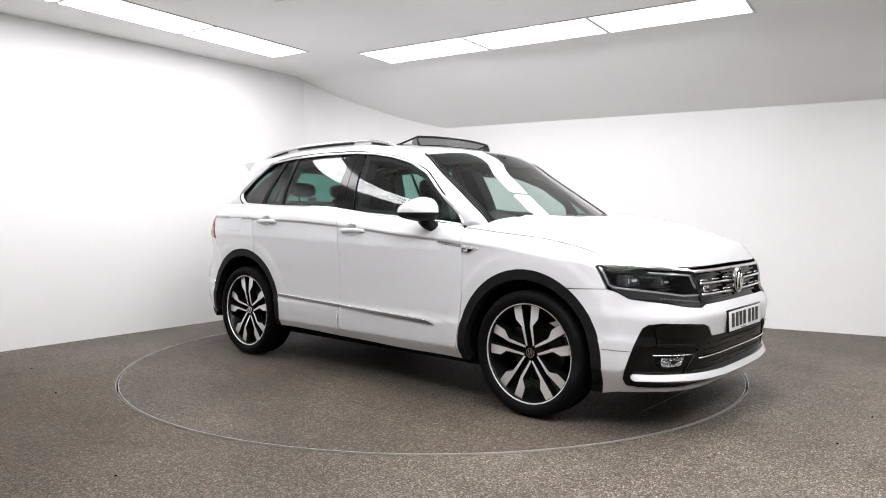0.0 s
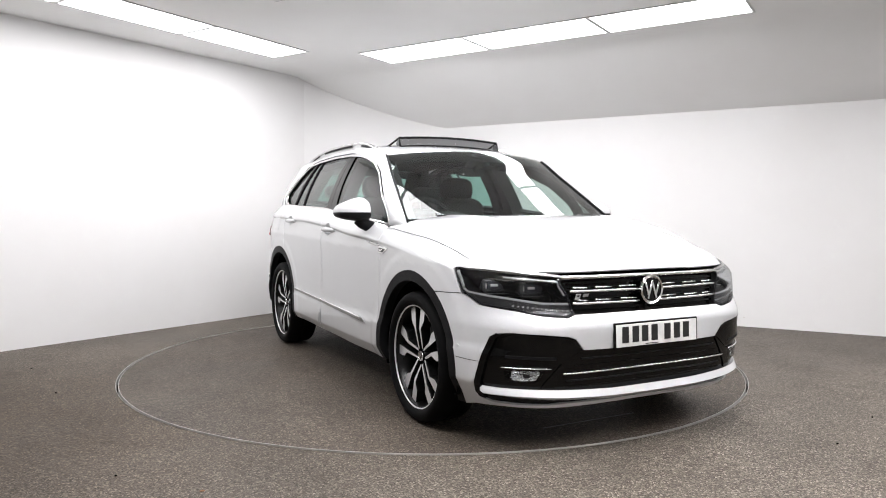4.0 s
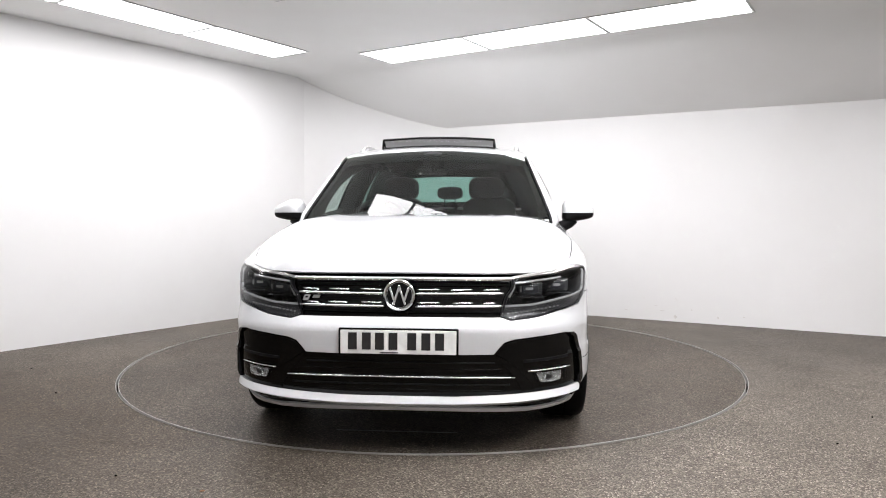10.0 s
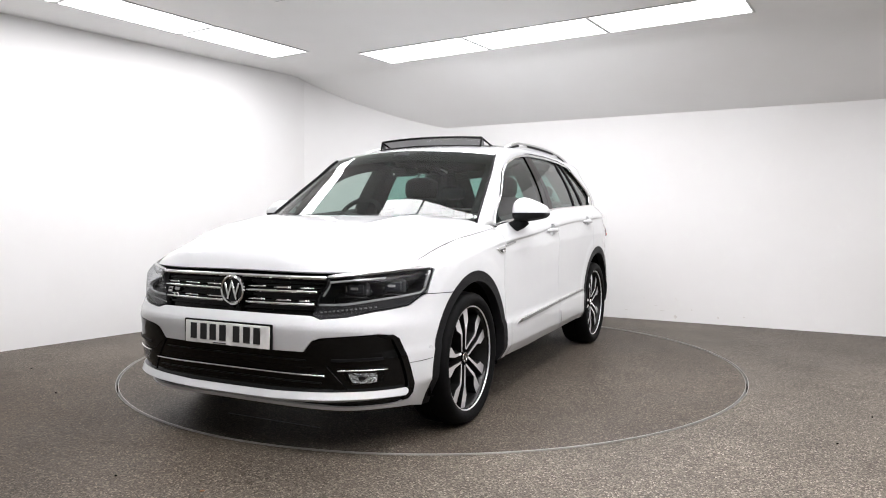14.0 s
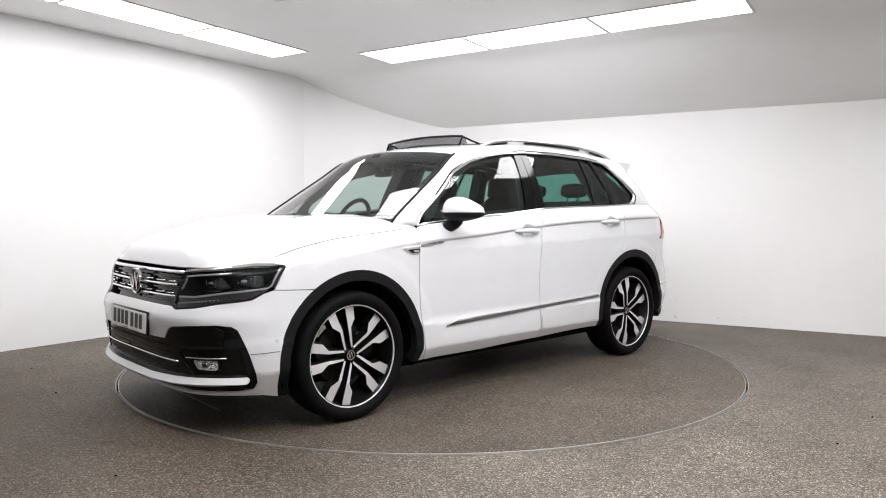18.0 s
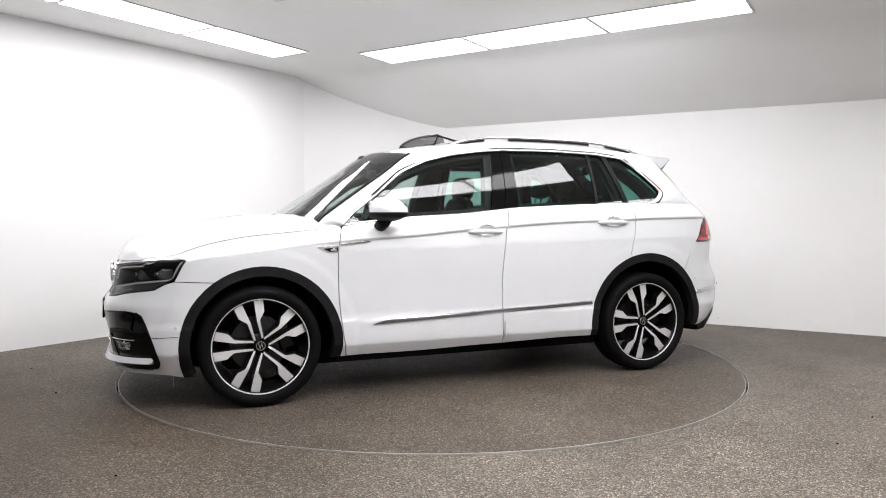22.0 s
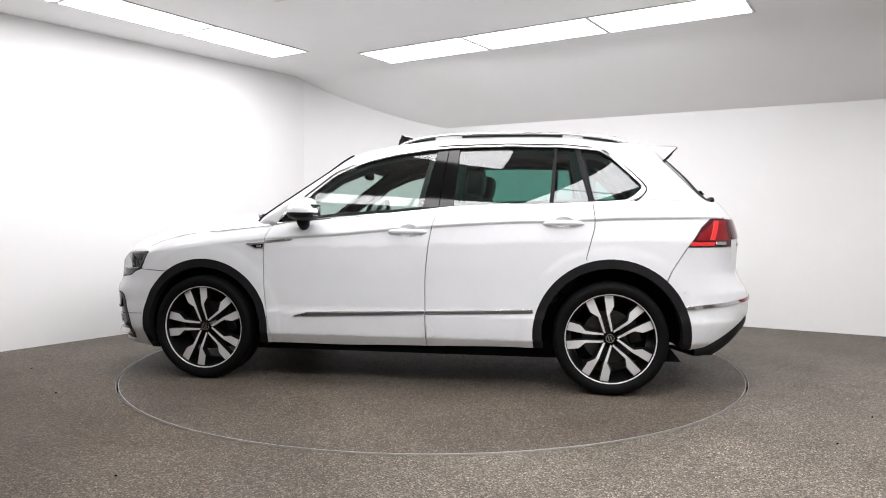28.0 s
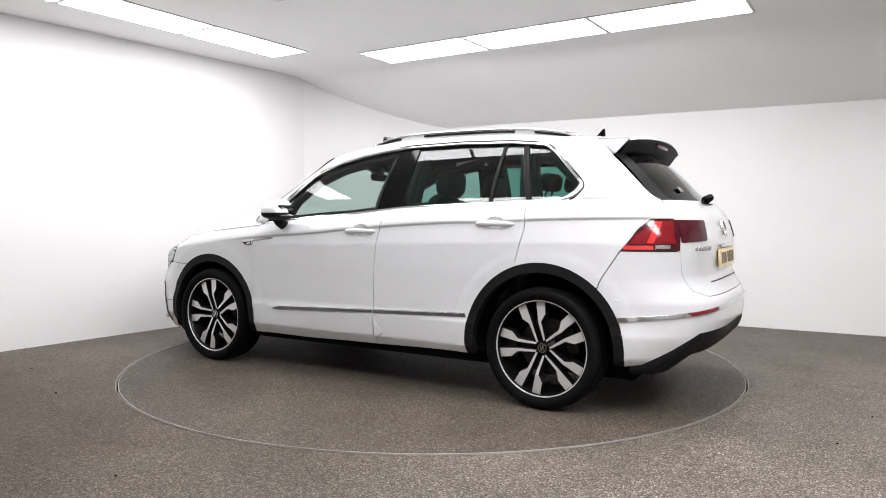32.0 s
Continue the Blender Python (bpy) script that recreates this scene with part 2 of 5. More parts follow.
def rounded(poly, r, segs=5):
    """Rounds an outline's corners; r: one radius, or one for each corner."""
    out, n = [], len(poly)
    for i in range(n):
        p, a, b = (np.asarray(poly[k % n], float) for k in (i, i - 1, i + 1))
        ri = r[i] if isinstance(r, (list, tuple)) else r
        la, lb = np.linalg.norm(a - p), np.linalg.norm(b - p)
        ri = min(ri, la * 0.45, lb * 0.45)
        if ri < 1e-4:
            out.append(p)
            continue
        s, e = p + (a - p) / la * ri, p + (b - p) / lb * ri
        for k in range(segs + 1):
            t = k / segs
            out.append(s * (1 - t) ** 2 + 2 * p * t * (1 - t) + e * t * t)
    return np.array(out)


def inside(poly, q):
    x, y = q[:, 0], q[:, 1]
    hit = np.zeros(len(q), bool)
    a, b = poly, np.roll(poly, -1, axis=0)
    for (x0, y0), (x1, y1) in zip(a, b):
        if y0 != y1:
            hit ^= ((y0 > y) != (y1 > y)) & (x < (x1 - x0) * (y - y0) / (y1 - y0) + x0)
    return hit


def near(poly, q, d):
    """Which of q lie nearer than d to the outline."""
    hit = np.zeros(len(q), bool)
    for i in range(0, len(q), 4000):
        w = q[i:i + 4000]
        hit[i:i + 4000] = (np.linalg.norm(w[:, None] - poly[None], axis=2) < d).any(axis=1)
    return hit


from mathutils.geometry import delaunay_2d_cdt


def panel(name, outline, surface, mat, step=0.03, holes=(), depth=0.012, off=0.0, mirror=False, out=None, edge=0.003, lines=()):
    """A pressed panel: an outline in the surface's own two coordinates, laid on the surface, with folded edges."""
    loops = [dense(outline, step * 0.7)] + [dense(h, step * 0.7) for h in holes]
    lo, hi = loops[0].min(0), loops[0].max(0)
    ga, gb = np.meshgrid(np.arange(lo[0], hi[0], step), np.arange(lo[1], hi[1], step))
    g = np.c_[ga.ravel(), gb.ravel()]
    keep = inside(loops[0], g)
    for h in loops[1:]:
        keep &= ~inside(h, g)
    g = g[keep]
    for v in lines:
        # extra rows of vertices along a fold
        row = np.arange(lo[0], hi[0], step)
        along = v if callable(v) else (lambda a, v=v: np.full(len(a), v))
        row = np.c_[row, along(row)]
        ok = inside(loops[0], row)
        for h in loops[1:]:
            ok &= ~inside(h, row)
        g = np.vstack([g[np.abs(g[:, 1] - along(g[:, 0])) > step * 0.3] if len(g) else g, row[ok]])
    g = g[~near(np.vstack(loops), g, step * 0.35)]
    pts, edges = [], []
    for lp in loops:
        k = len(pts)
        pts += [Vector(p) for p in lp]
        edges += [(k + i, k + (i + 1) % len(lp)) for i in range(len(lp))]
    pts += [Vector(p) for p in g]
    cv, _, cf, _, _, _ = delaunay_2d_cdt(pts, edges, [], 0, 1e-6)
    ab = np.array([tuple(p) for p in cv])
    tri = np.array([f for f in cf if len(f) == 3])
    mid = ab[tri].mean(axis=1)
    ok = inside(loops[0], mid)
    for h in loops[1:]:
        ok &= ~inside(h, mid)
    tri = tri[ok]

    def place(q):
        e = 1e-4
        P = surface(q[:, 0], q[:, 1])
        da = surface(q[:, 0] + e, q[:, 1]) - surface(q[:, 0] - e, q[:, 1])
        db = surface(q[:, 0], q[:, 1] + e) - surface(q[:, 0], q[:, 1] - e)
        N = np.cross(da, db)
        N /= np.maximum(np.linalg.norm(N, axis=1), 1e-12)[:, None]
        C = np.array([0.0, 0.0, 0.7]) if out is None else np.asarray(out, float)
        ref = (P - C) * np.array([0.25, 1, 1]) if out is None else np.broadcast_to(C, P.shape)
        s = np.where((N * ref).sum(1) < 0, -1.0, 1.0)
        if abs(s.mean()) > 0.2:
            s[:] = np.sign(s.mean())
        N *= s[:, None]
        return P + N * off, N

    V, N = place(ab)
    a, b, c_ = V[tri[:, 0]], V[tri[:, 1]], V[tri[:, 2]]
    fl = (np.cross(b - a, c_ - a) * N[tri[:, 0]]).sum(1) < 0
    tri[fl] = tri[fl][:, ::-1]
    verts, norms, faces = [V], [N], [tri.tolist()]
    k = len(V)
    for li, lp in enumerate(loops):
        P, Q = place(lp)
        n = len(lp)
        nxt, prv = np.roll(P, -1, axis=0), np.roll(P, 1, axis=0)
        side = np.cross(nxt - prv, Q)
        side /= np.maximum(np.linalg.norm(side, axis=1), 1e-12)[:, None]
        # the side must point away from the panel
        inner = lp[0] + (np.roll(lp, -1, axis=0)[0] - lp[-1])[::-1] * np.array([-1, 1]) * 1e-3
        test = inside(loops[0], inner[None])[0] and not any(inside(h, inner[None])[0] for h in loops[1:])
        Pi = place(inner[None])[0][0]
        if ((Pi - P[0]) @ side[0] > 0) == test:
            side = -side
        rings = [(P, (side + Q) * 0.7071), (P + side * edge * 0.5 - Q * edge, side), (P + side * edge * 0.5 - Q * depth, side)]
        for R, S in rings:
            verts.append(R)
            norms.append(S)
        for r in range(2):
            for i in range(n):
                j = (i + 1) % n
                f = (k + r * n + i, k + r * n + j, k + (r + 1) * n + j, k + (r + 1) * n + i)
                fa = np.cross(rings[r][0][j] - rings[r][0][i], rings[r + 1][0][i] - rings[r][0][i])
                faces.append([f if fa @ side[i] > 0 else f[::-1]])
        k += 3 * n
    V, N = np.vstack(verts), np.vstack(norms)
    F = [tuple(q) for grp in faces for q in grp]
    if mirror:
        V, N = V * (1, -1, 1), N * (1, -1, 1)
        F = [q[::-1] for q in F]
    return raw(name, V, F, mat, normals=N)


def strip(path, width, at_start=None):
    """The outline of a band of that width along a path in two coordinates."""
    P = np.asarray(path, float)
    T = np.gradient(P, axis=0)
    T /= np.linalg.norm(T, axis=1)[:, None]
    S = np.c_[-T[:, 1], T[:, 0]]
    w = np.broadcast_to(np.asarray(width, float), (len(P),))[:, None] / 2
    return np.vstack([P + S * w, (P - S * w)[::-1]])


# ---- the studio ----
CEIL = 2.712
RT, RN, RD = np.array([0.871, -0.491]), np.array([0.491, 0.871]), 2.896   # right wall: direction, outward normal, distance
LT, LN, LD = np.array([0.591, 0.806]), np.array([-0.806, 0.591]), 2.993   # left wall


def on_right(s, d):
    return RT * s + RN * (RD + d)


def on_left(s, d):
    return LT * s + LN * (LD + d)


def wall(name, pts, height, outward, label, mat=None):
    """A wall of 0.12 m along a path; outward: the side on which its thickness lies."""
    P = np.asarray(pts, float)
    T = np.gradient(P, axis=0)
    T /= np.linalg.norm(T, axis=1)[:, None]
    S = np.c_[-T[:, 1], T[:, 0]] * outward
    rows = [np.c_[P, np.zeros(len(P))], np.c_[P, np.full(len(P), height)], np.c_[P + S * 0.12, np.full(len(P), height)], np.c_[P + S * 0.12, np.zeros(len(P))]]
    G = np.array(rows)
    v = G.reshape(-1, 3)
    n = len(P)
    f = [(r * n + i, r * n + i + 1, ((r + 1) % 4) * n + i + 1, ((r + 1) % 4) * n + i) for r in range(4) for i in range(n - 1)]
    f += [(0, n, 2 * n, 3 * n), (n - 1, 4 * n - 1, 3 * n - 1, 2 * n - 1)]
    bm = bmesh.new()
    vs = [bm.verts.new(p) for p in v]
    for q in f:
        bm.faces.new([vs[i] for i in q])
    bmesh.ops.recalc_face_normals(bm, faces=bm.faces[:])
    return tagged(new(name, mesh_of(bm, name, mat or M_WALL, sharp=25)), label, "wall", kind="structure")


def studio():
    corner = spline([on_left(1.47, 0), (-1.40, 3.04), (-1.155, 3.126), (-0.826, 3.211), (-0.487, 3.262), (-0.143, 3.275), (0.133, 3.251), on_right(-1.30, 0)], 40)
    wall("wall_west", [on_left(-3.0, 0), on_left(-1.0, 0), on_left(1.47, 0)], 2.80, 1, "smooth white painted studio wall, brightly lit")
    wall("wall_corner", corner, 2.80, 1, "white painted wall curving between two studio walls")
    east = wall("wall_east", [on_right(-1.30, 0), on_right(2.0, 0), on_right(5.0, 0)], 2.80, 1, "white painted wall under the sloping ceiling, scuffed low down")
    a, b = on_left(-3.0, 0), on_right(5.0, 0)
    wall("wall_south", [a, (-4.9, -4.0), (-4.9, -6.6), (5.9, -6.6), (5.9, -3.0), b], 2.80, -1, "plain grey painted studio wall behind the camera", M_WALL_DARK)
    # ceiling: flat, then sloping down to the east wall in a soft bend
    rows = []
    for s in np.linspace(-9, 8, 18):
        row = []
        for d in [-11.0, -6.0, -3.0, -1.6, *np.linspace(-1.30, 0.10, 29)]:
            k = (d + 1.125) / 1.125
            soft = 0.05
            bend = soft * math.log1p(math.exp(min(40, k / soft)))
            row.append((*on_right(s, d), CEIL - 0.542 * bend))
        rows.append(row)
    G = np.array(rows)
    low = grid_mesh("ceiling", G, M_CEIL, flip=False)
    ob = new("ceiling", low)
    sol = ob.modifiers.new("thickness", "SOLIDIFY")
    sol.thickness, sol.offset = 0.1, -1.0
    tagged(ob, "matt white ceiling, flat and then sloping down to a wall", "ceiling", kind="structure")
    for s, z, w, h, turn in ((1.116, 0.107, 0.05, 0.006, 8), (1.258, 0.235, 0.035, 0.005, 50), (1.412, 0.132, 0.015, 0.010, 0), (1.051, 0.156, 0.03, 0.004, 0), (1.671, 0.068, 0.018, 0.016, 20), (1.915, 0.092, 0.02, 0.006, 0), (1.250, 0.050, 0.03, 0.03, 40), (0.735, 0.093, 0.04, 0.005, 15), (0.926, 0.227, 0.02, 0.004, 70)):
        p = on_right(s, -0.0008)
        part("scuff", rbox("scuff", (w, 0.0012, h), M_WALL_MARK, 0.0), east, "faint grey scuff", pose(p[0], p[1], z, 0, 0, math.degrees(math.atan2(RT[1], RT[0]))) @ pose(0, 0, 0, 0, turn, 0))
    # hairline joints in the ceiling
    for p, q in ((( -1.22, 0.02), (-0.75, -0.30)), ((1.62, 0.95), (2.05, 0.75))):
        p, q = np.array(p), np.array(q)
        c, dv = (p + q) / 2, q - p
        part("ceiling_joint", rbox("ceiling_joint", (float(np.hypot(*dv)), 0.004, 0.002), M_PANEL_FRAME, 0.0), ob, "thin grey joint", pose(c[0], c[1], CEIL - 0.001 if c[0] < 1 else CEIL - 0.0015, 0, 0, math.degrees(math.atan2(dv[1], dv[0]))))
    # floor with a round opening filled by the turntable
    v, f, n = [], [], 128
    for k, r in enumerate((DISC_R + 0.018, 3.2, 5.0, 9.0)):
        v += [(DISC_X + r * math.cos(2 * math.pi * i / n), DISC_Y + r * math.sin(2 * math.pi * i / n), 0) for i in range(n)]
    v += [(DISC_X + (DISC_R + 0.018) * math.cos(2 * math.pi * i / n), DISC_Y + (DISC_R + 0.018) * math.sin(2 * math.pi * i / n), -0.12) for i in range(n)]
    for k in range(3):
        f += [(k * n + i, (k + 1) * n + i, (k + 1) * n + (i + 1) % n, k * n + (i + 1) % n) for i in range(n)]
    f += [(4 * n + i, i, (i + 1) % n, 4 * n + (i + 1) % n) for i in range(n)]
    v.append((DISC_X, DISC_Y, -0.12))
    f += [(4 * n + i, 4 * n + (i + 1) % n, 5 * n) for i in range(n)]
    floor = tagged(new("floor", raw("floor", v, f, M_FLOOR, smooth=False)), "grey-brown bound stone chip floor, worn, darker and browner in one patch", "floor", kind="structure")
    for r, w, m in ((DISC_R + 0.0160, 0.003, M_EDGE),):
        part("floor_ring", revolve("floor_ring", [(r, -0.04), (r, 0.003), (r + w, 0.004), (r + w, -0.04)], m, 160, "z"), floor, "thin worn steel edging ring", pose(DISC_X, DISC_Y, 0))


DISC_X, DISC_Y, DISC_R = -0.010, 0.055, 2.235


def turntable():
    prof = [(0.0, 0.0), (0.7, 0.0), (1.5, 0.0), (DISC_R - 0.001, 0.0), (DISC_R - 0.001, -0.08), (0.0, -0.08)]
    top = tagged(new("turntable", revolve("turntable", prof, M_DISC, 160, "z")), "round turntable surfaced with grey-brown stone chippings", "turntable")
    top.location = (DISC_X, DISC_Y, 0)
    part("rim", revolve("rim", [(DISC_R - 0.001, -0.05), (DISC_R - 0.001, 0.002), (DISC_R + 0.002, 0.002), (DISC_R + 0.003, 0.0), (DISC_R + 0.003, -0.05)], M_EDGE, 160, "z"), top, "worn steel rim")
    # a straight pale scratch across the surface ahead of the car
    me = rbox("scratch", (0.006, 0.62, 0.002), M_SCUFF, 0.0)
    part("scratch", me, top, "pale straight scratch", pose(1.90, -0.02, 0.001))
    return top


def light_row(origin, direction, across, count, length, width):
    for k in range(count):
        c = origin + direction * (k + 0.5) * length + across * width / 2
        root = tagged(new("ceiling_light"), "flat oblong glowing light panel set in the ceiling", "ceiling light", "ceiling light panels")
        a = math.degrees(math.atan2(direction[1], direction[0]))
        root.matrix_basis = pose(c[0], c[1], CEIL, 0, 0, a)
        x, y = length / 2, width / 2
        b = 0.018
        part("diffuser", raw("diffuser", [(-x + b, -y + b, -0.004), (x - b, -y + b, -0.004), (x - b, y - b, -0.004), (-x + b, y - b, -0.004)], [(0, 3, 2, 1)], M_PANEL, smooth=False), root, "glowing white diffuser")
        v, f = [], []
        for px, py in ((-x, -y), (x, -y), (x, y), (-x, y)):
            sx, sy = (1 if px < 0 else -1), (1 if py < 0 else -1)
            v += [(px, py, 0.0), (px, py, -0.007), (px + sx * b, py + sy * b, -0.007), (px + sx * b, py + sy * b, -0.002)]
        for i in range(4):
            j = (i + 1) % 4
            f += [(i * 4 + r, j * 4 + r, j * 4 + r + 1, i * 4 + r + 1) for r in range(3)]
        part("frame", raw("frame", v, f, M_PANEL_FRAME, smooth=False), root, "thin grey metal frame")


def lights():
    ca, sa = math.cos(radians(-3.7)), math.sin(radians(-3.7))
    d = RT * ca + RN * sa
    n = np.array([-d[1], d[0]])
    light_row(on_right(-1.492, -1.815), d, n, 3, 1.185, 0.565)
    ca, sa = math.cos(radians(2.4)), math.sin(radians(2.4))
    d = LT * ca + LN * sa
    n = np.array([-d[1], d[0]])
    light_row(on_left(0.575 - 3 * 1.110, -1.055 + 0.042 * (0.575 - 3 * 1.110)), d, n, 3, 1.110, 0.497)
    # more rows out of view on the camera's side: two along the east wall's line, two along the west wall's
    light_row(on_right(-0.64, -3.38), RT, -RN, 1, 0.59, 0.74)
    light_row(on_right(-0.05, -3.38), RT, -RN, 1, 0.95, 0.74)
    # the last two of these five are extra fill for the dim right side
    light_row(on_right(-0.80, -5.50), RT, -RN, 5, 1.15, 0.60)
    light_row(LT * -2.62 + LN * -1.77, LT, -LN, 3, 1.08, 0.60)
    # invented fill row, no known source: lights the right side from out of view
    light_row(LT * -2.62 + LN * -3.75, LT, -LN, 4, 1.08, 0.60)


studio()
TURNTABLE = turntable()
lights()

# ---- the car: x forward, y to its left, z up, origin midway between the axles ----
CAR_X, CAR_Y = 0.0847, 0.0361
car = tagged(new("car"), "white five-door SUV with black arch trim standing on the turntable", "car")
BASE = pose(CAR_X, CAR_Y, 0)
PITCH = 2.681 / 2

f_nose = pchip([0.13, 0.19, 0.25, 0.35, 0.45, 0.54, 0.588, 0.604, 0.645, 0.67, 0.75, 0.83, 0.88, 0.95], [2.02, 2.12, 2.160, 2.170, 2.183, 2.193, 2.197, 2.190, 2.167, 2.150, 2.140, 2.122, 2.08, 2.0])
f_tail = pchip([0.20, 0.28, 0.33, 0.38, 0.45, 0.52, 0.62, 0.70, 0.78, 0.93, 1.08, 1.13, 1.20], [-1.98, -2.11, -2.16, -2.195, -2.235, -2.25, -2.245, -2.20, -2.17, -2.175, -2.14, -2.11, -2.05])
f_crease = pchip([-2.1, -1.4, -1.06, -0.7, -0.36, 0.0, 0.38, 0.77, 1.1, 1.5, 2.1], [1.100, 1.090, 1.075, 1.065, 1.046, 1.020, 0.985, 0.960, 0.93, 0.88, 0.80])
f_belt = pchip([-2.2, -1.4, -1.06, -0.70, -0.34, -0.18, 0.02, 0.40, 0.70, 0.83, 1.0, 1.21, 1.42, 1.63, 1.79, 1.90, 2.0, 2.12], [1.205, 1.196, 1.182, 1.172, 1.156, 1.140, 1.118, 1.092, 1.062, 1.040, 1.020, 0.999, 0.978, 0.936, 0.884, 0.862, 0.846, 0.830])
s_low = pchip([0.15, 0.24, 0.320, 0.332, 0.345, 0.42, 0.466, 0.486, 0.52, 0.66, 0.78, 0.95], [0.815, 0.860, 0.9055, 0.9115, 0.9127, 0.9147, 0.9147, 0.909, 0.905, 0.905, 0.907, 0.907])
f_knee = pchip([-2.2, -1.5, -0.95, -0.54, -0.18, 0.30, 0.69, 1.1, 2.2], [0.945, 0.945, 0.944, 0.930, 0.915, 0.902, 0.897, 0.885, 0.84])


def pane_y(x, z):
    """Half width of the side windows."""
    return 0.842 - 0.44 * (z - 1.04) - 0.03 * np.clip((x + 0.4) / 1.2, 0, 2) ** 2 + 0.030 * np.sin(np.clip((z - 1.05) / 0.5, 0, 1) * np.pi)


def half_width(x, z):
    zc, zb = f_crease(x), f_belt(x)
    zc = np.minimum(zc, zb - 0.06)
    top = pane_y(np.minimum(x, 0.8), zb) + 0.012
    g = np.clip((x - 0.60) / 0.40, 0, 1)
    top = top + (0.838 - top) * g * g * (3 - 2 * g)
    low = s_low(np.minimum(z, 0.93))
    # above the knee the side leans in, up to the fold under the shoulder
    over = np.clip(np.minimum(z, zc) - f_knee(x), 0, None)
    fade = np.clip((1.15 - x) / 0.5, 0, 1)
    body = low - 0.19 * fade * over ** 2 / (over + 0.006)
    lip = np.clip((z - (zc - 0.016)) / 0.016, 0, 1)
    body = body + 0.011 * fade * lip * lip * (3 - 2 * lip)
    q = np.clip((z - zc) / np.maximum(zb - zc, 0.02), 0, 1)
    w = body - (body - top) * q ** 1.5
    for cx in (PITCH, -PITCH):   # swelling round the wheel arches
        r = np.hypot(x - cx, z - 0.36)
        g = np.clip((0.580 - r) / 0.056, 0, 1)
        w = w + 0.005 * g * g * (3 - 2 * g) * np.clip((0.95 - z) / 0.1, 0, 1)
    return w


XC, POW = 1.2, 4.0
_a = np.linspace(0, math.pi / 2, 3000)
_X, _Y = np.sin(_a) ** (2 / POW), np.cos(_a) ** (2 / POW)
_L = np.r_[0, np.cumsum(np.hypot(np.diff(_X) * 0.96, np.diff(_Y) * 0.91))]
U_END = XC + _L[-1]


def skin(u, z):
    """The lower body. u runs along its side like x, and on round its corners to the middle of nose and tail (U_END); past it, down the other side."""
    u, z = np.asarray(u, float), np.asarray(z, float)
    flip = np.where(np.abs(u) > U_END, -1.0, 1.0)
    u = np.where(np.abs(u) > U_END, np.sign(u) * (2 * U_END - np.abs(u)), u)
    s = np.clip(np.abs(u) - XC, 0, None)
    X, Y = np.interp(s, _L, _X), np.interp(s, _L, _Y)
    end = np.where(u > 0, f_nose(z) - XC, -f_tail(z) - XC)
    x = np.where(np.abs(u) <= XC, u, np.sign(u) * (XC + end * X))
    y = half_width(x, z) * np.where(np.abs(u) <= XC, 1.0, Y)
    return np.stack([x, y * flip, z], axis=-1)


def ux(x, z):
    """The u at which the skin has that x."""
    if abs(x) <= XC:
        return x
    end = float(f_nose(z)) - XC if x > 0 else -float(f_tail(z)) - XC
    X = min(1.0, (abs(x) - XC) / end)
    return math.copysign(XC + float(np.interp(X, _X, _L)), x)


def uy(y, z, front=True):
    """The u at which the nose or tail has that y."""
    sg = 1 if front else -1
    u = sg * (U_END - abs(y))
    for _ in range(12):
        p = skin(np.array([u]), np.array([z]))[0]
        u += sg * (p[1] - abs(y)) * 0.8
        u = sg * min(max(abs(u), XC), U_END)
    return u if y >= 0 else sg * 2 * U_END - u


def S(*pts):
    """Outline on the skin from x, z pairs."""
    return [(ux(x, z), z) for x, z in pts]


def Fr(*pts):
    return [(uy(y, z), z) for y, z in pts]


def Re(*pts):
    return [(uy(y, z, False), z) for y, z in pts]


def crease_line(u):
    return f_crease(np.clip(u, -2.0, 1.6)) - 1.0


def skin_c(u, v):
    """The skin with its second coordinate counted from the crease line, so that meshes run along it."""
    return skin(u, v + crease_line(u))


def Cr(pts):
    return [(u, z - float(crease_line(u))) for u, z in pts]


def both(name, outline, surface, mat, parent=None, label="", **kw):
    made = []
    for mirror in (False, True):
        me = panel(name, outline, surface, mat, mirror=mirror, **kw)
        par = car if parent is None else parent[1 if mirror else 0]
        made.append(part(name, me, par, label, BASE if par is car else None))
    return made


def mirrored(name, me, mat_label="", parent=None):
    """A part and its mirror image on the other side."""
    other = me.copy()
    v = np.empty(len(me.vertices) * 3)
    me.vertices.foreach_get("co", v)
    v = v.reshape(-1, 3) * (1, -1, 1)
    other.vertices.foreach_set("co", v.ravel())
    other.flip_normals()
    out = []
    for k, m in enumerate((me, other)):
        par = car if parent is None else parent[k]
        out.append(part(name, m, par, mat_label, BASE if par is car else None))
    return out


def arc(cx, cz, r, a0, a1, n=26):
    return [(cx + r * math.cos(radians(a)), cz + r * math.sin(radians(a))) for a in np.linspace(a0, a1, n)]


FA = (PITCH - 0.012, 0.355, 0.457)   # front arch: centre and radius of the trim's outer edge
RA = (-PITCH - 0.002, 0.365, 0.474)


def door_front(z):
    return float(pchip([0.24, 0.434, 0.66, 0.81, 0.94, 1.042], [0.840, 0.872, 0.893, 0.895, 0.888, 0.856])(z))


def door_split(z):
    return float(pchip([0.26, 0.461, 0.678, 0.859, 1.038, 1.15], [-0.199, -0.189, -0.188, -0.202, -0.231, -0.268])(z))


def door_back(z):
    return float(pchip([0.82, 0.938, 1.06, 1.19], [-1.184, -1.215, -1.241, -1.228])(z))


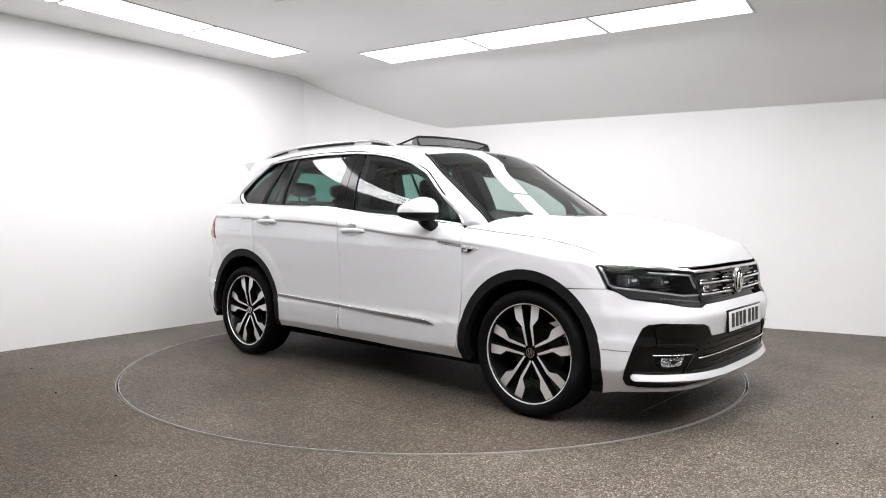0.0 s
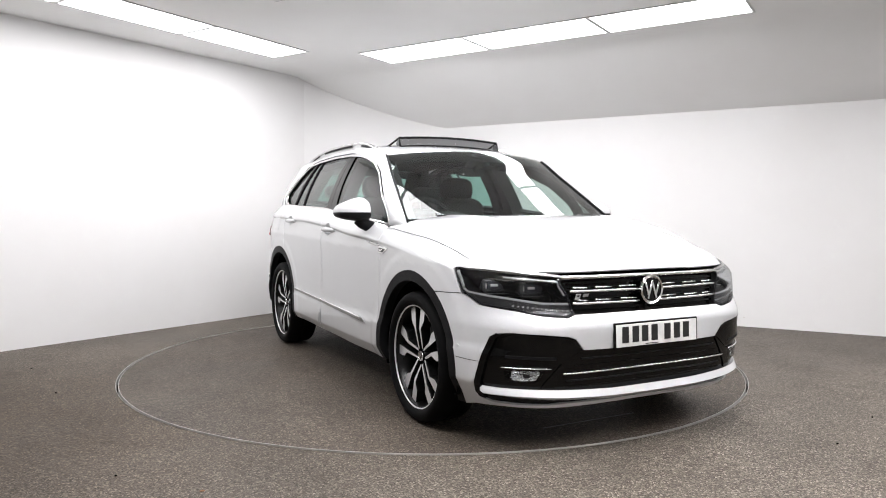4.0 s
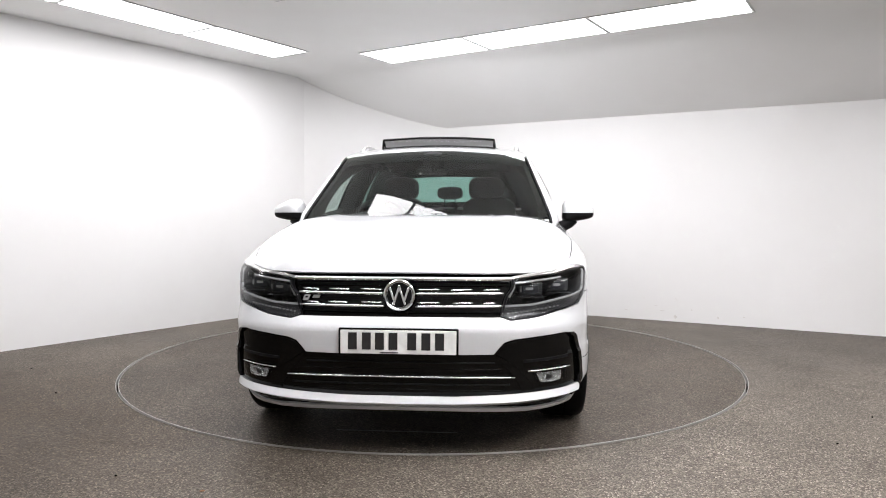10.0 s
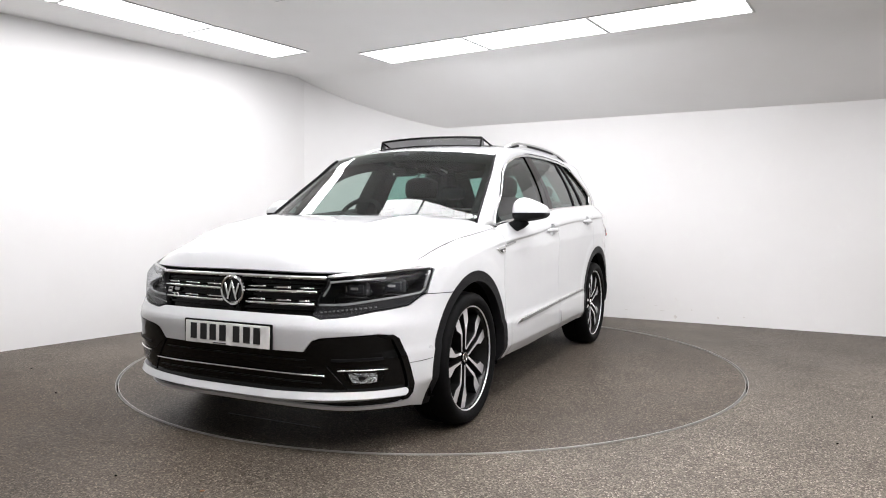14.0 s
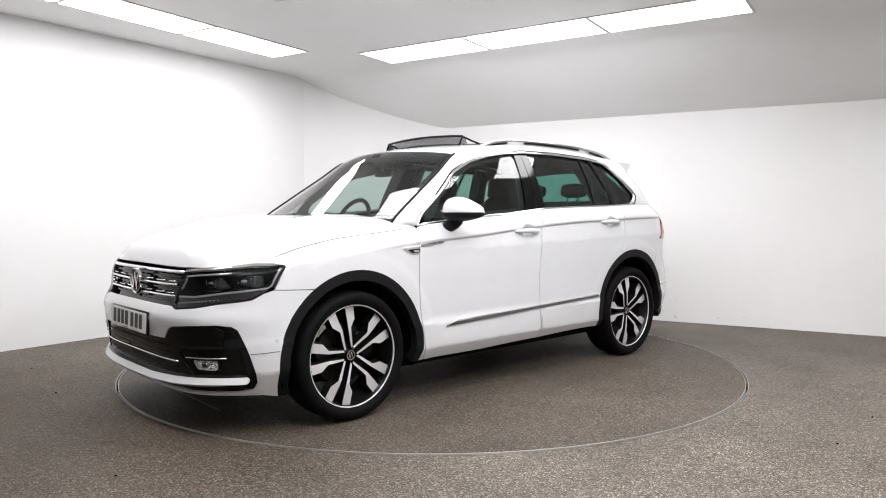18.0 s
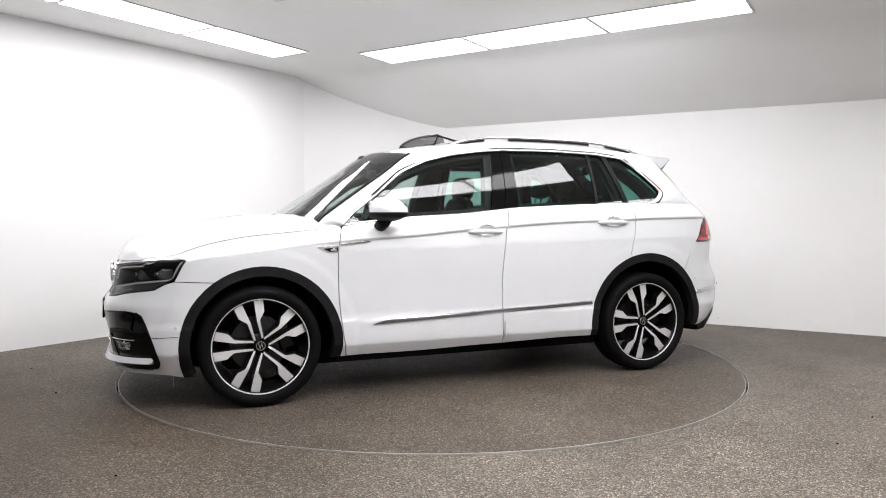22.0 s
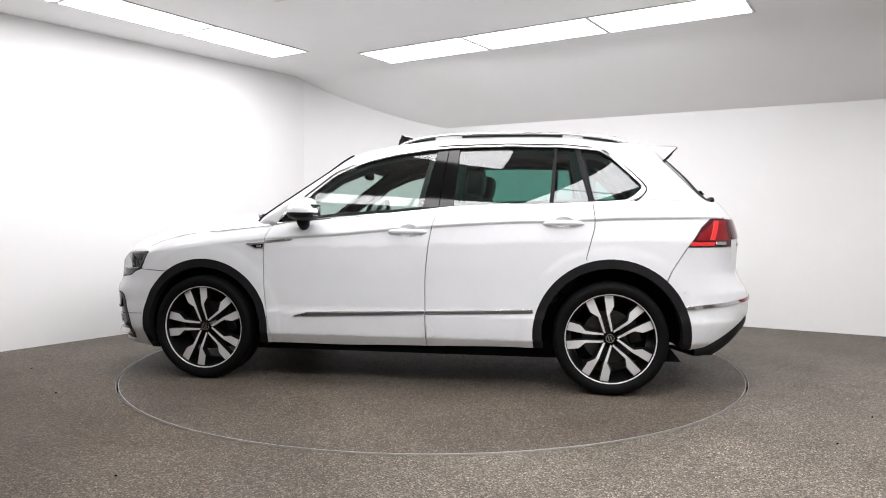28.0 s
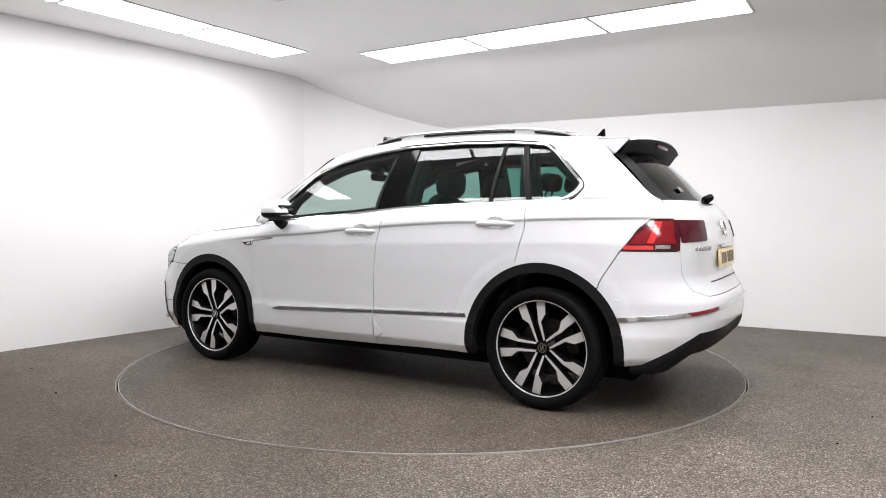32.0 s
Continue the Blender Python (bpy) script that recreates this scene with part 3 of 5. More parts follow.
GAP = 0.0034
FOLD = (1.007, 1.0, 0.995, 0.989, 0.983, 0.976)
SILL_FOLD = FOLD + tuple((lambda u, z=z: z - crease_line(u)) for z in (0.309, 0.320, 0.332, 0.343))
HANDLE_CUPS = [[(cx + a * math.copysign(abs(math.cos(q)) ** 0.8, math.cos(q)), cz + b * math.sin(q)) for q in np.linspace(0, 2 * math.pi, 29)[:-1]] for cx, cz, a, b in ((-0.080, 1.005, 0.064, 0.043), (-1.053, 1.063, 0.060, 0.036))]


def body():
    # front wing
    top = [(x, float(f_belt(x))) for x in np.linspace(0.868, 1.875, 20)]
    edge = [(door_front(z) + GAP, z) for z in np.linspace(0.262, 1.028, 18)]
    a0 = math.degrees(math.asin((0.262 - FA[1]) / FA[2]))
    wing = edge + top + [(1.875, 0.8625), (1.80, 0.864), (1.745, 0.857), (1.738, 0.850), (1.785, 0.765), (1.80, 0.738)] + arc(*FA, 55, 180 - a0, 24)
    both("front_wing", Cr(S(*wing)), skin_c, M_PAINT, step=0.018, depth=0.028, lines=FOLD)
    # doors
    fd = [(door_front(z) - GAP, z) for z in np.linspace(0.262, 1.028, 18)] + [(x, float(f_belt(x)) - 0.001) for x in np.linspace(0.848, -0.262, 15)]
    fd += [(door_split(z) + GAP, z) for z in np.linspace(1.14, 0.272, 16)]
    fdoors = both("front_door", Cr(S(*fd)), skin_c, M_PAINT, step=0.018, depth=0.028, lines=SILL_FOLD, holes=[Cr(HANDLE_CUPS[0])])
    a1 = math.degrees(math.asin((0.282 - RA[1]) / RA[2]))
    rd = [(door_split(z) - GAP, z) for z in np.linspace(0.272, 1.14, 16)] + [(x, float(f_belt(x)) - 0.001) for x in np.linspace(-0.275, -1.222, 14)]
    rd += [(door_back(z) + GAP, z) for z in np.linspace(1.185, 0.842, 10)] + arc(*RA, 72.5, a1, 20)
    rdoors = both("rear_door", Cr(S(*rd)), skin_c, M_PAINT, step=0.018, depth=0.028, lines=SILL_FOLD, holes=[Cr(HANDLE_CUPS[1])])
    # rear quarter, to the lamp and the tailgate
    q = [(door_back(z) - GAP, z) for z in np.linspace(0.845, 1.185, 10)] + [(x, float(f_belt(x))) for x in np.linspace(-1.236, -1.88, 12)]
    q = S(*q) + Re((0.665, 1.19), (0.70, 1.09)) + S((-1.925, 1.088), (-1.868, 1.036), (-1.783, 0.916)) + S(*arc(*RA, 133, 72.5, 22))
    both("rear_quarter", Cr(q), skin_c, M_PAINT, step=0.018, depth=0.028, lines=FOLD)
    return fdoors, rdoors


FDOORS, RDOORS = body()


def bumpers():
    a0 = math.degrees(math.asin((0.190 - FA[1]) / FA[2]))
    sidef = S(*arc(*FA, 55 - 1, a0, 22))
    half = sidef + Fr((0.80, 0.208), (0.72, 0.216), (0.57, 0.213), (0.40, 0.216), (0.2, 0.218), (0.0, 0.218))
    upper = Fr((0.0, 0.648), (0.25, 0.648), (0.455, 0.648), (0.50, 0.634), (0.62, 0.646), (0.72, 0.668)) + S((1.905, 0.688), (1.85, 0.720), (1.805, 0.734))
    other = [(2 * U_END - u, z) for u, z in half]
    otherup = [(2 * U_END - u, z) for u, z in upper]
    outline = half + other[::-1][1:] + otherup[::-1] + upper[1:]
    # the black field round the lower grille
    h = Fr((0.0, 0.484), (0.26, 0.484), (0.425, 0.487), (0.470, 0.540), (0.512, 0.554), (0.62, 0.565), (0.745, 0.573)) + S((1.998, 0.566), (1.972, 0.548), (1.955, 0.510), (1.926, 0.427), (1.900, 0.345), (1.880, 0.285), (1.886, 0.245)) + Fr((0.77, 0.230), (0.57, 0.226), (0.50, 0.232), (0.40, 0.234), (0.0, 0.236))
    hole = [(2 * U_END - u, z) for u, z in h[1:-1]][::-1]
    hole = h + hole
    part("front_bumper", panel("front_bumper", outline, skin, M_PAINT, step=0.03, holes=[np.array(hole)], depth=0.016), car, "white painted bumper with a black lower grille", BASE)
    field = part("grille_field", panel("grille_field", np.array(hole), skin, M_BLACK, step=0.035, off=-0.012, depth=0.01), car, "gloss black lower grille surround", BASE)
    # raised black rim round the outer end of the field
    rim = S((1.998, 0.566), (1.972, 0.548), (1.955, 0.510), (1.926, 0.427), (1.900, 0.345), (1.880, 0.285), (1.886, 0.255))
    rim += [(u + 0.030, z - 0.004) for u, z in rim[::-1]]
    both("blade_rim", rim, skin, M_BLACK, None, "gloss black corner fin", off=0.006, depth=0.02, step=0.02)
    both("bumper_seam", strip(S((1.922, 0.428), (1.86, 0.430), (1.79, 0.433)), 0.0016), skin, M_GAP_SHADE, None, "fine seam", off=0.0012, depth=0.003, step=0.02)
    # rear bumper
    a1 = math.degrees(math.asin((0.292 - RA[1]) / RA[2]))
    edge = S((-1.822, 0.297), (-1.895, 0.309), (-1.96, 0.344), (-2.02, 0.378), (-2.108, 0.438)) + Re((0.66, 0.478), (0.5, 0.484), (0.0, 0.484))
    half = S(*arc(*RA, 134, 180 - a1, 22)) + edge
    up = Re((0.0, 0.66), (0.55, 0.665), (0.66, 0.70), (0.70, 0.80), (0.715, 0.912)) + S((-1.95, 0.913), (-1.79, 0.913))
    other = [(-2 * U_END - u, z) for u, z in half]
    otherup = [(-2 * U_END - u, z) for u, z in up]
    part("rear_bumper", panel("rear_bumper", half + other[::-1][1:] + otherup[::-1] + up[1:], skin, M_PAINT, depth=0.03), car, "white painted rear bumper", BASE)
    gate = Re((0.0, 0.664), (0.548, 0.669), (0.656, 0.702), (0.6965, 0.80), (0.7115, 0.90), (0.70, 1.085), (0.655, 1.19), (0.3, 1.192), (0.0, 1.192))
    other = [(-2 * U_END - u, z) for u, z in gate[1:-1]]
    tg = part("tailgate", panel("tailgate", gate + other[::-1], skin, M_PAINT, depth=0.02), car, "white painted tailgate", BASE)
    # black lower part: folds in under the painted edge
    E = dense(S((-1.835, 0.298)) + edge[1:], 0.03)
    E = E[:np.argmin(np.abs(E[:, 0] + U_END)) + 1]
    E = np.vstack([E, [(-2 * U_END - u, z) for u, z in E[::-1][1:]]])
    top = skin(E[:, 0], E[:, 1] + 0.012)
    inward = np.array([-1.45, 0.0, 0.0]) - top
    inward[:, 2] = 0
    inward /= np.linalg.norm(inward, axis=1)[:, None]
    rows = []
    for d, h in ((0.014, 0.0), (0.008, 0.020), (0.012, 0.060), (0.030, 0.100), (0.08, 0.140), (0.20, 0.170), (0.40, 0.190)):
        q = top + inward * d
        q[:, 2] = np.maximum(top[:, 2] - h, 0.255)
        rows.append(q)
    part("diffuser_panel", grid_mesh("diffuser_panel", rows, M_CLAD), car, "matt black lower bumper", BASE)
    return field, tg


FIELD, TAILGATE = bumpers()


# bonnet
z_mid = pchip([0.9, 1.1, 1.28, 1.5, 1.69, 1.86, 1.98, 2.06, 2.12, 2.18], [1.105, 1.107, 1.104, 1.081, 1.051, 1.012, 0.975, 0.942, 0.91, 0.87])


def bonnet_edge(x):
    """Half width of the bonnet at x."""
    z = f_belt(x)
    X = np.clip((x - XC) / (f_nose(z) - XC), 0, 0.9999)
    return half_width(x, z) * np.where(x > XC, (1 - X ** POW) ** (1 / POW), 1.0)


def bonnet_z(x, y):
    ay = np.abs(y)
    ye = np.maximum(bonnet_edge(np.minimum(x, 1.95)), 0.3)
    zs = f_belt(x)
    z = z_mid(x) - (z_mid(x) - zs) * np.clip(ay / ye, 0, 1.15) ** (3.2 + 4.0 * np.clip((1.75 - x) / 0.5, 0, 1))
    nose = XC + (2.122 - XC) * np.clip(1 - (ay / 0.845) ** 4, 0.02, 1) ** 0.25
    k = np.clip(1 - (nose - x) / 0.085, 0, 1.5)
    z = z - 0.072 * k * k * np.clip(1 - (ay / 0.80) ** 6, 0, 1)
    # two raised folds running back from the grille's corners
    fold = 0.36 + 0.20 * np.clip((2.1 - x) / 1.2, 0, 1)
    z = z + 0.006 * np.exp(-((ay - fold) / 0.05) ** 2) * np.clip((2.08 - x) / 0.2, 0, 1)
    return z


def bonnet_skin(x, y):
    return np.stack([x, y, bonnet_z(x, y)], axis=-1)


def bonnet():
    half = []
    for u in np.linspace(U_END, ux(1.80, 0.885), 34):
        z = 0.83
        for _ in range(6):
            P = skin(np.array([u]), np.array([z]))[0]
            z = float(f_belt(P[0]))
        half.append((P[0] - 0.004, P[1] - 0.003))
    for x in np.linspace(1.76, 0.87, 18):
        half.append((x, float(bonnet_edge(np.array(x))) - 0.005))
    line = [(x, y + 0.002, float(f_belt(x)) + 0.0012) for x, y in half[34:]]
    half += [(0.91, 0.800), (0.99, 0.745), (1.09, 0.55), (1.15, 0.3), (1.17, 0.0)]
    outline = half + [(x, -y) for x, y in half[1:-1]][::-1]
    mirrored("bonnet_gap", tube("bonnet_gap", line, 0.0016, M_GAP_SHADE, 6), "dark shut line")
    part("bonnet", panel("bonnet", outline, bonnet_skin, M_PAINT, step=0.03, out=(0, 0, 1), depth=0.014), car, "white painted bonnet", BASE)


bonnet()


# windscreen, pillars and roof
WIN = [(0.93, 0.985), (0.835, 1.052), (0.775, 1.118), (0.62, 1.232), (0.444, 1.376), (0.257, 1.458), (0.066, 1.504), (-0.125, 1.533), (-0.315, 1.550), (-0.69, 1.556), (-1.056, 1.545), (-1.271, 1.521), (-1.350, 1.465), (-1.443, 1.375), (-1.515, 1.303), (-1.540, 1.270), (-1.50, 1.222)]
WIN_LOW = [(-1.44, 1.203), (-1.40, 1.197), (-1.233, 1.190), (-1.059, 1.182), (-0.706, 1.172), (-0.343, 1.157), (-0.179, 1.140), (0.025, 1.119), (0.405, 1.094), (0.72, 1.064)]
RAIL = [(1.07, 0.785, 0.985), (0.985, 0.765, 1.060), (0.935, 0.757, 1.105), (0.735, 0.715, 1.243), (0.535, 0.672, 1.378), (0.352, 0.629, 1.505), (0.14, 0.603, 1.562), (-0.09, 0.592, 1.594), (-0.315, 0.585, 1.608), (-0.69, 0.582, 1.614), (-1.056, 0.585, 1.602), (-1.33, 0.595, 1.578), (-1.555, 0.610, 1.548), (-1.665, 0.622, 1.450), (-1.785, 0.642, 1.330), (-1.87, 0.655, 1.230), (-1.93, 0.665, 1.180)]


def pane(x, z):
    x, z = np.asarray(x, float), np.asarray(z, float)
    return np.stack([x, pane_y(x, z), z], axis=-1)


def upper():
    # both curves are walked knot by knot, so that they keep step
    def stepped(P, per=7):
        P = np.asarray(P, float)
        T = np.gradient(P, axis=0)
        out = []
        for i in range(len(P) - 1):
            for k in range(per):
                t = k / per
                out.append(P[i] * (1 + 2 * t) * (1 - t) ** 2 + T[i] * t * (1 - t) ** 2 + P[i + 1] * t * t * (3 - 2 * t) + T[i + 1] * t * t * (t - 1))
        return np.array(out + [P[-1]])

    # outer edge of the window surround: a little outside the glass
    A = stepped([(x, float(pane_y(x, z)) + 0.012, z) for x, z in WIN])
    A[:, 1] -= 0.035 * np.clip((f_belt(A[:, 0]) + 0.012 - A[:, 2]) / 0.02, 0, 1) * (A[:, 0] > 0.6)
    B = stepped(RAIL)
    rows = []
    for t in np.linspace(0, 1, 9):
        mid = A + (B - A) * t
        out = np.stack([np.where(A[:, 0] > 0.3, 0.35, np.where(A[:, 0] < -1.3, -0.35, 0.0)), np.full(len(A), 0.75), np.full(len(A), 0.6)], 1)
        out /= np.linalg.norm(out, axis=1)[:, None]
        span = np.linalg.norm(B - A, axis=1)[:, None]
        rows.append(mid + out * span * 0.16 * (1 - (2 * t - 1) ** 2))
    G = np.array(rows)
    # the foot of the rear pillar runs into the quarter panel
    k = 16
    foot = skin(np.linspace(-1.43, ux(-1.955, 1.195), 9), np.full(9, 1.195))
    for j in range(k):
        w = ((j + 1) / k) ** 2
        G[:, len(A) - k + j] = G[:, len(A) - k + j] * (1 - w) + foot * w
    mirrored("roof_side", grid_mesh("roof_side", G, M_PAINT, flip=False), "white painted pillars and roof edge")
    mirrored("pillar_trim", grid_mesh("pillar_trim", G - np.array([0.0, 0.030, 0.012]), M_LINER, flip=False), "dark cloth pillar trim")
    # roof skin between the two rails
    rail = stepped(RAIL)[7 * 5:7 * 12 + 1]
    rowsr = []
    for P in rail:
        k = np.linspace(-1, 1, 25)
        front = np.clip((P[0] + 0.1) / 0.45, 0, 1)
        crown = 0.038
        x = P[0] + 0.11 * front ** 2 * (1 - k ** 2) - 0.05 * np.clip((-1.2 - P[0]) / 0.35, 0, 1) * (1 - k ** 2)
        rowsr.append(np.stack([x, P[1] * k, P[2] + crown * (1 - np.abs(k) ** 2.2)], axis=1))
    R = np.array(rowsr)
    part("roof", grid_mesh("roof", R, M_PAINT, flip=True), car, "white painted roof", BASE)
    part("headliner", grid_mesh("headliner", R - np.array([0, 0, 0.035]), M_LINER, flip=True), car, "dark grey cloth roof lining", BASE)
    # windscreen
    edge = stepped(RAIL)[7:7 * 5 + 1]
    rowsw = []
    for i, P in enumerate(edge):
        t = i / (len(edge) - 1)
        k = np.linspace(-1, 1, 31)
        bow = 0.20 + (0.11 - 0.20) * t
        x = P[0] + bow * (1 - np.abs(k) ** 2.4)
        rowsw.append(np.stack([x, P[1] * k, P[2] + (0.045 * t) * (1 - k ** 2)], axis=1))
    Wm = np.array(rowsw)
    part("windscreen", grid_mesh("windscreen", Wm, M_SCREEN), car, "clear curved windscreen with a green tint", BASE)
    # black rubber seal down both sides
    side = Wm[:, 0] + np.array([0.002, 0.0, 0.003])
    mirrored("screen_seal", tube("screen_seal", side * (1, np.sign(side[0, 1]), 1), 0.0075, M_CLAD, 8), "black rubber windscreen seal")
    # black band printed round the windscreen
    band = Wm - np.array([0.004, 0, 0.004])
    part("windscreen_band", grid_mesh("windscreen_band", band[-5:], M_BLACK, flip=True), car, "black printed band", BASE)
    for sgn in (0, 1):
        e = band[:, :2] if sgn == 0 else band[:, -2:]
        part("windscreen_band", grid_mesh("windscreen_band", e, M_BLACK, flip=True), car, "black printed band", BASE)
    return Wm


SCREEN = upper()


def side_glass():
    """Panes of one side, with chrome round them, posts and dividers."""
    dlo = rounded(WIN[1:] + WIN_LOW, [0.0] + [0.03] * 9 + [0.03] * 4 + [0.04, 0.06] + [0.01] * 10, 4)
    front_edge = [p for p in WIN[1:8]] + [(-0.228, 1.543), (-0.152, 1.139)] + [p for p in WIN_LOW[-3:]]
    fp = both("window_pane", front_edge, pane, M_GLASS, FDOORS, "clear green-tinted side window", depth=0.003, edge=0.001, off=-0.006)
    rear = [(-0.372, 1.552)] + WIN[9:10] + [(-0.991, 1.547), (-0.966, 1.178), (-0.706, 1.171), (-0.353, 1.156)]
    both("window_pane", rear, pane, M_GLASS_DARK, RDOORS, "dark green-tinted rear side window", depth=0.003, edge=0.001, off=-0.006)
    qtr = [(-1.008, 1.546), (-1.056, 1.545), (-1.118, 1.536), (-1.210, 1.188), (-1.059, 1.181), (-0.987, 1.179)]
    both("window_pane", qtr, pane, M_GLASS_DARK, RDOORS, "dark green-tinted fixed window", depth=0.003, edge=0.001, off=-0.006)
    back = [(-1.152, 1.534)] + WIN[11:] + WIN_LOW[:2] + [(-1.241, 1.189)]
    both("quarter_window", rounded(back, [0.01, 0.03, 0.02, 0.02, 0.02, 0.02, 0.05, 0.03, 0.02, 0.01], 4), pane, M_GLASS_DARK, None, "dark green-tinted rear quarter window", depth=0.003, edge=0.001, off=-0.006)
    # posts in gloss black and the grey dividers
    both("door_post", [(-0.228, 1.541), (-0.298, 1.548), (-0.257, 1.146), (-0.152, 1.139)], pane, M_BLACK, FDOORS, "gloss black window post", off=0.002)
    both("door_post", [(-0.304, 1.549), (-0.372, 1.552), (-0.353, 1.158), (-0.263, 1.148)], pane, M_BLACK, RDOORS, "gloss black window post", off=0.002)
    both("window_divider", [(-0.990, 1.546), (-1.009, 1.546), (-0.987, 1.180), (-0.965, 1.180)], pane, M_CLAD, RDOORS, "dark grey window divider", off=0.003)
    both("window_divider", [(-1.116, 1.536), (-1.134, 1.534), (-1.222, 1.190), (-1.208, 1.189)], pane, M_CLAD, RDOORS, "dark grey window divider", off=0.003)
    both("window_divider", [(-1.136, 1.534), (-1.153, 1.532), (-1.242, 1.191), (-1.224, 1.190)], pane, M_CLAD, None, "dark grey window divider", off=0.003)
    # chrome surround
    ring = np.array(dlo)
    c = ring.mean(axis=0)
    nx, pv = np.roll(ring, -1, axis=0), np.roll(ring, 1, axis=0)
    T = nx - pv
    T /= np.maximum(np.linalg.norm(T, axis=1), 1e-9)[:, None]
    N = np.c_[T[:, 1], -T[:, 0]]
    if ((N * (ring - c)).sum(1) < 0).mean() > 0.5:
        N = -N
    rows = []
    for o, h in ((-0.004, 0.0), (-0.004, 0.014), (0.007, 0.019), (0.014, 0.012), (0.0145, 0.0)):
        q = ring + N * o
        rows.append(np.stack([q[:, 0], pane_y(q[:, 0], q[:, 1]) + h, q[:, 1]], axis=1))
    G = np.array(rows)
    n = G.shape[1]
    mirrored("window_surround", grid_mesh("window_surround", G, M_CHROME, closed=True), "bright chrome window surround")
    rows = []
    for o, h in ((0.0135, 0.004), (0.0135, 0.016), (0.019, 0.018), (0.024, 0.012), (0.024, 0.0)):
        q = (ring + N * o)
        rows.append(np.stack([q[:, 0], pane_y(q[:, 0], q[:, 1]) + h, q[:, 1]], axis=1))
    G = np.array(rows)
    up = G[:, (ring[:, 1] > 1.21) | (ring[:, 0] < -1.47)]
    mirrored("window_seal", grid_mesh("window_seal", up, M_CLAD), "thin black rubber seal")


side_glass()


def blob(name, size, mat, power=2.6, n=20, flat_below=None, flat_above=None, shift=(0, 0, 0)):
    """A rounded solid between ball and box. flat_below, flat_above: cut level in the unit solid."""
    v, f = [], []
    m = 2 * n

    def sp(a, e):
        return math.copysign(abs(a) ** e, a)

    e = 2 / power
    for i in range(n + 1):
        th = -math.pi / 2 + math.pi * i / n
        for j in range(m):
            ph = 2 * math.pi * j / m
            x, y, z = sp(math.cos(th), e) * sp(math.cos(ph), e), sp(math.cos(th), e) * sp(math.sin(ph), e), sp(math.sin(th), e)
            if flat_below is not None:
                z = max(z, flat_below)
            if flat_above is not None:
                z = min(z, flat_above)
            v.append((x * size[0] / 2 + shift[0], y * size[1] / 2 + shift[1], z * size[2] / 2 + shift[2]))
    for i in range(n):
        for j in range(m):
            q = (j + 1) % m
            f.append((i * m + j, i * m + q, (i + 1) * m + q, (i + 1) * m + j))
    bm = bmesh.new()
    vs = [bm.verts.new(p) for p in v]
    for q in f:
        bm.faces.new([vs[i] for i in q])
    bmesh.ops.remove_doubles(bm, verts=bm.verts[:], dist=1e-5)
    return mesh_of(bm, name, mat, sharp=45)


def mirror_outline(half, end):
    """Completes a half outline, given from the middle round to the middle, on the other side."""
    return list(half) + [(2 * end - u, z) for u, z in half[1:-1]][::-1]


def lamp_outline():
    """The headlamp's edge on the skin."""
    tip = (1.742, 0.856)
    return S(tip, (1.79, 0.866), (1.86, 0.866)) + Fr((0.72, 0.856), (0.60, 0.842), (0.507, 0.830), (0.480, 0.74), (0.457, 0.655), (0.50, 0.638), (0.61, 0.650), (0.72, 0.673)) + S((1.905, 0.692), (1.85, 0.724), (1.80, 0.757))


# ---- dark inner shell, wheel housings, floor pan ----
def shell():
    fa = [(FA[0], FA[1], FA[2] - 0.02), (RA[0], RA[1], RA[2] - 0.02)]
    out = [(-1.0 * U_END, 0.52), (-2.4, 0.50), (-2.08, 0.42), (-1.98, 0.36)]
    out += [(RA[0] - fa[1][2], 0.31)] + [q for q in arc(*fa[1], 170, 10, 16)] + [(RA[0] + fa[1][2], 0.285)]
    out += [(FA[0] - fa[0][2], 0.285)] + [q for q in arc(*fa[0], 170, 10, 16)] + [(FA[0] + fa[0][2], 0.25)]
    out += [(2.3, 0.20), (U_END, 0.22), (U_END, 0.80), (2.3, 0.80), (1.9, 0.82), (1.6, 0.90)]
    out += [(x, float(f_belt(x)) - 0.012) for x in np.linspace(1.3, -1.9, 22)] + [(-2.4, 1.18), (-U_END, 1.18)]
    both("inner_panel", out, skin, M_DARK, None, "dark inner body shell", off=-0.035, depth=0.004, step=0.06, holes=[lamp_outline()])
    for cx, cz, r in (FA, RA):
        r -= 0.012
        rows = []
        for y, k in ((0.865, 1.0), (0.80, 0.995), (0.62, 0.985), (0.56, 0.97), (0.555, 0.3)):
            rows.append([(cx + r * k * math.cos(radians(a)), y, max(0.235 if cx > 0 else 0.285, cz + r * k * math.sin(radians(a)))) for a in np.linspace(-25, 205, 40)])
        mirrored("arch_liner", grid_mesh("arch_liner", rows, M_DARK), "black wheel-arch liner")
    # floor pan
    G = []
    for x in np.linspace(-1.80, 1.92, 26):
        w = 0.62
        if abs(x) > 1.82:
            w = 0.70
        G.append([(x, y, 0.172 + 0.05 * min(1.0, max(0.0, (x - 1.45) / 0.3))) for y in (-w, -w / 2, 0, w / 2, w)])
    part("floor_pan", grid_mesh("floor_pan", G, M_DARK), car, "black underside", BASE)
    part("cabin_floor", rbox("cabin_floor", (2.7, 1.06, 0.05), M_TRIM, 0.01, shift=(-0.45, 0, 0.42)), car, "dark carpeted floor", BASE)
    # sills that close the body below the doors
    me = rbox("sill", (1.74, 0.10, 0.07), M_DARK, 0.02, shift=(0.0, 0.775, 0.318))
    mirrored("sill", me, "black sill underside")


shell()


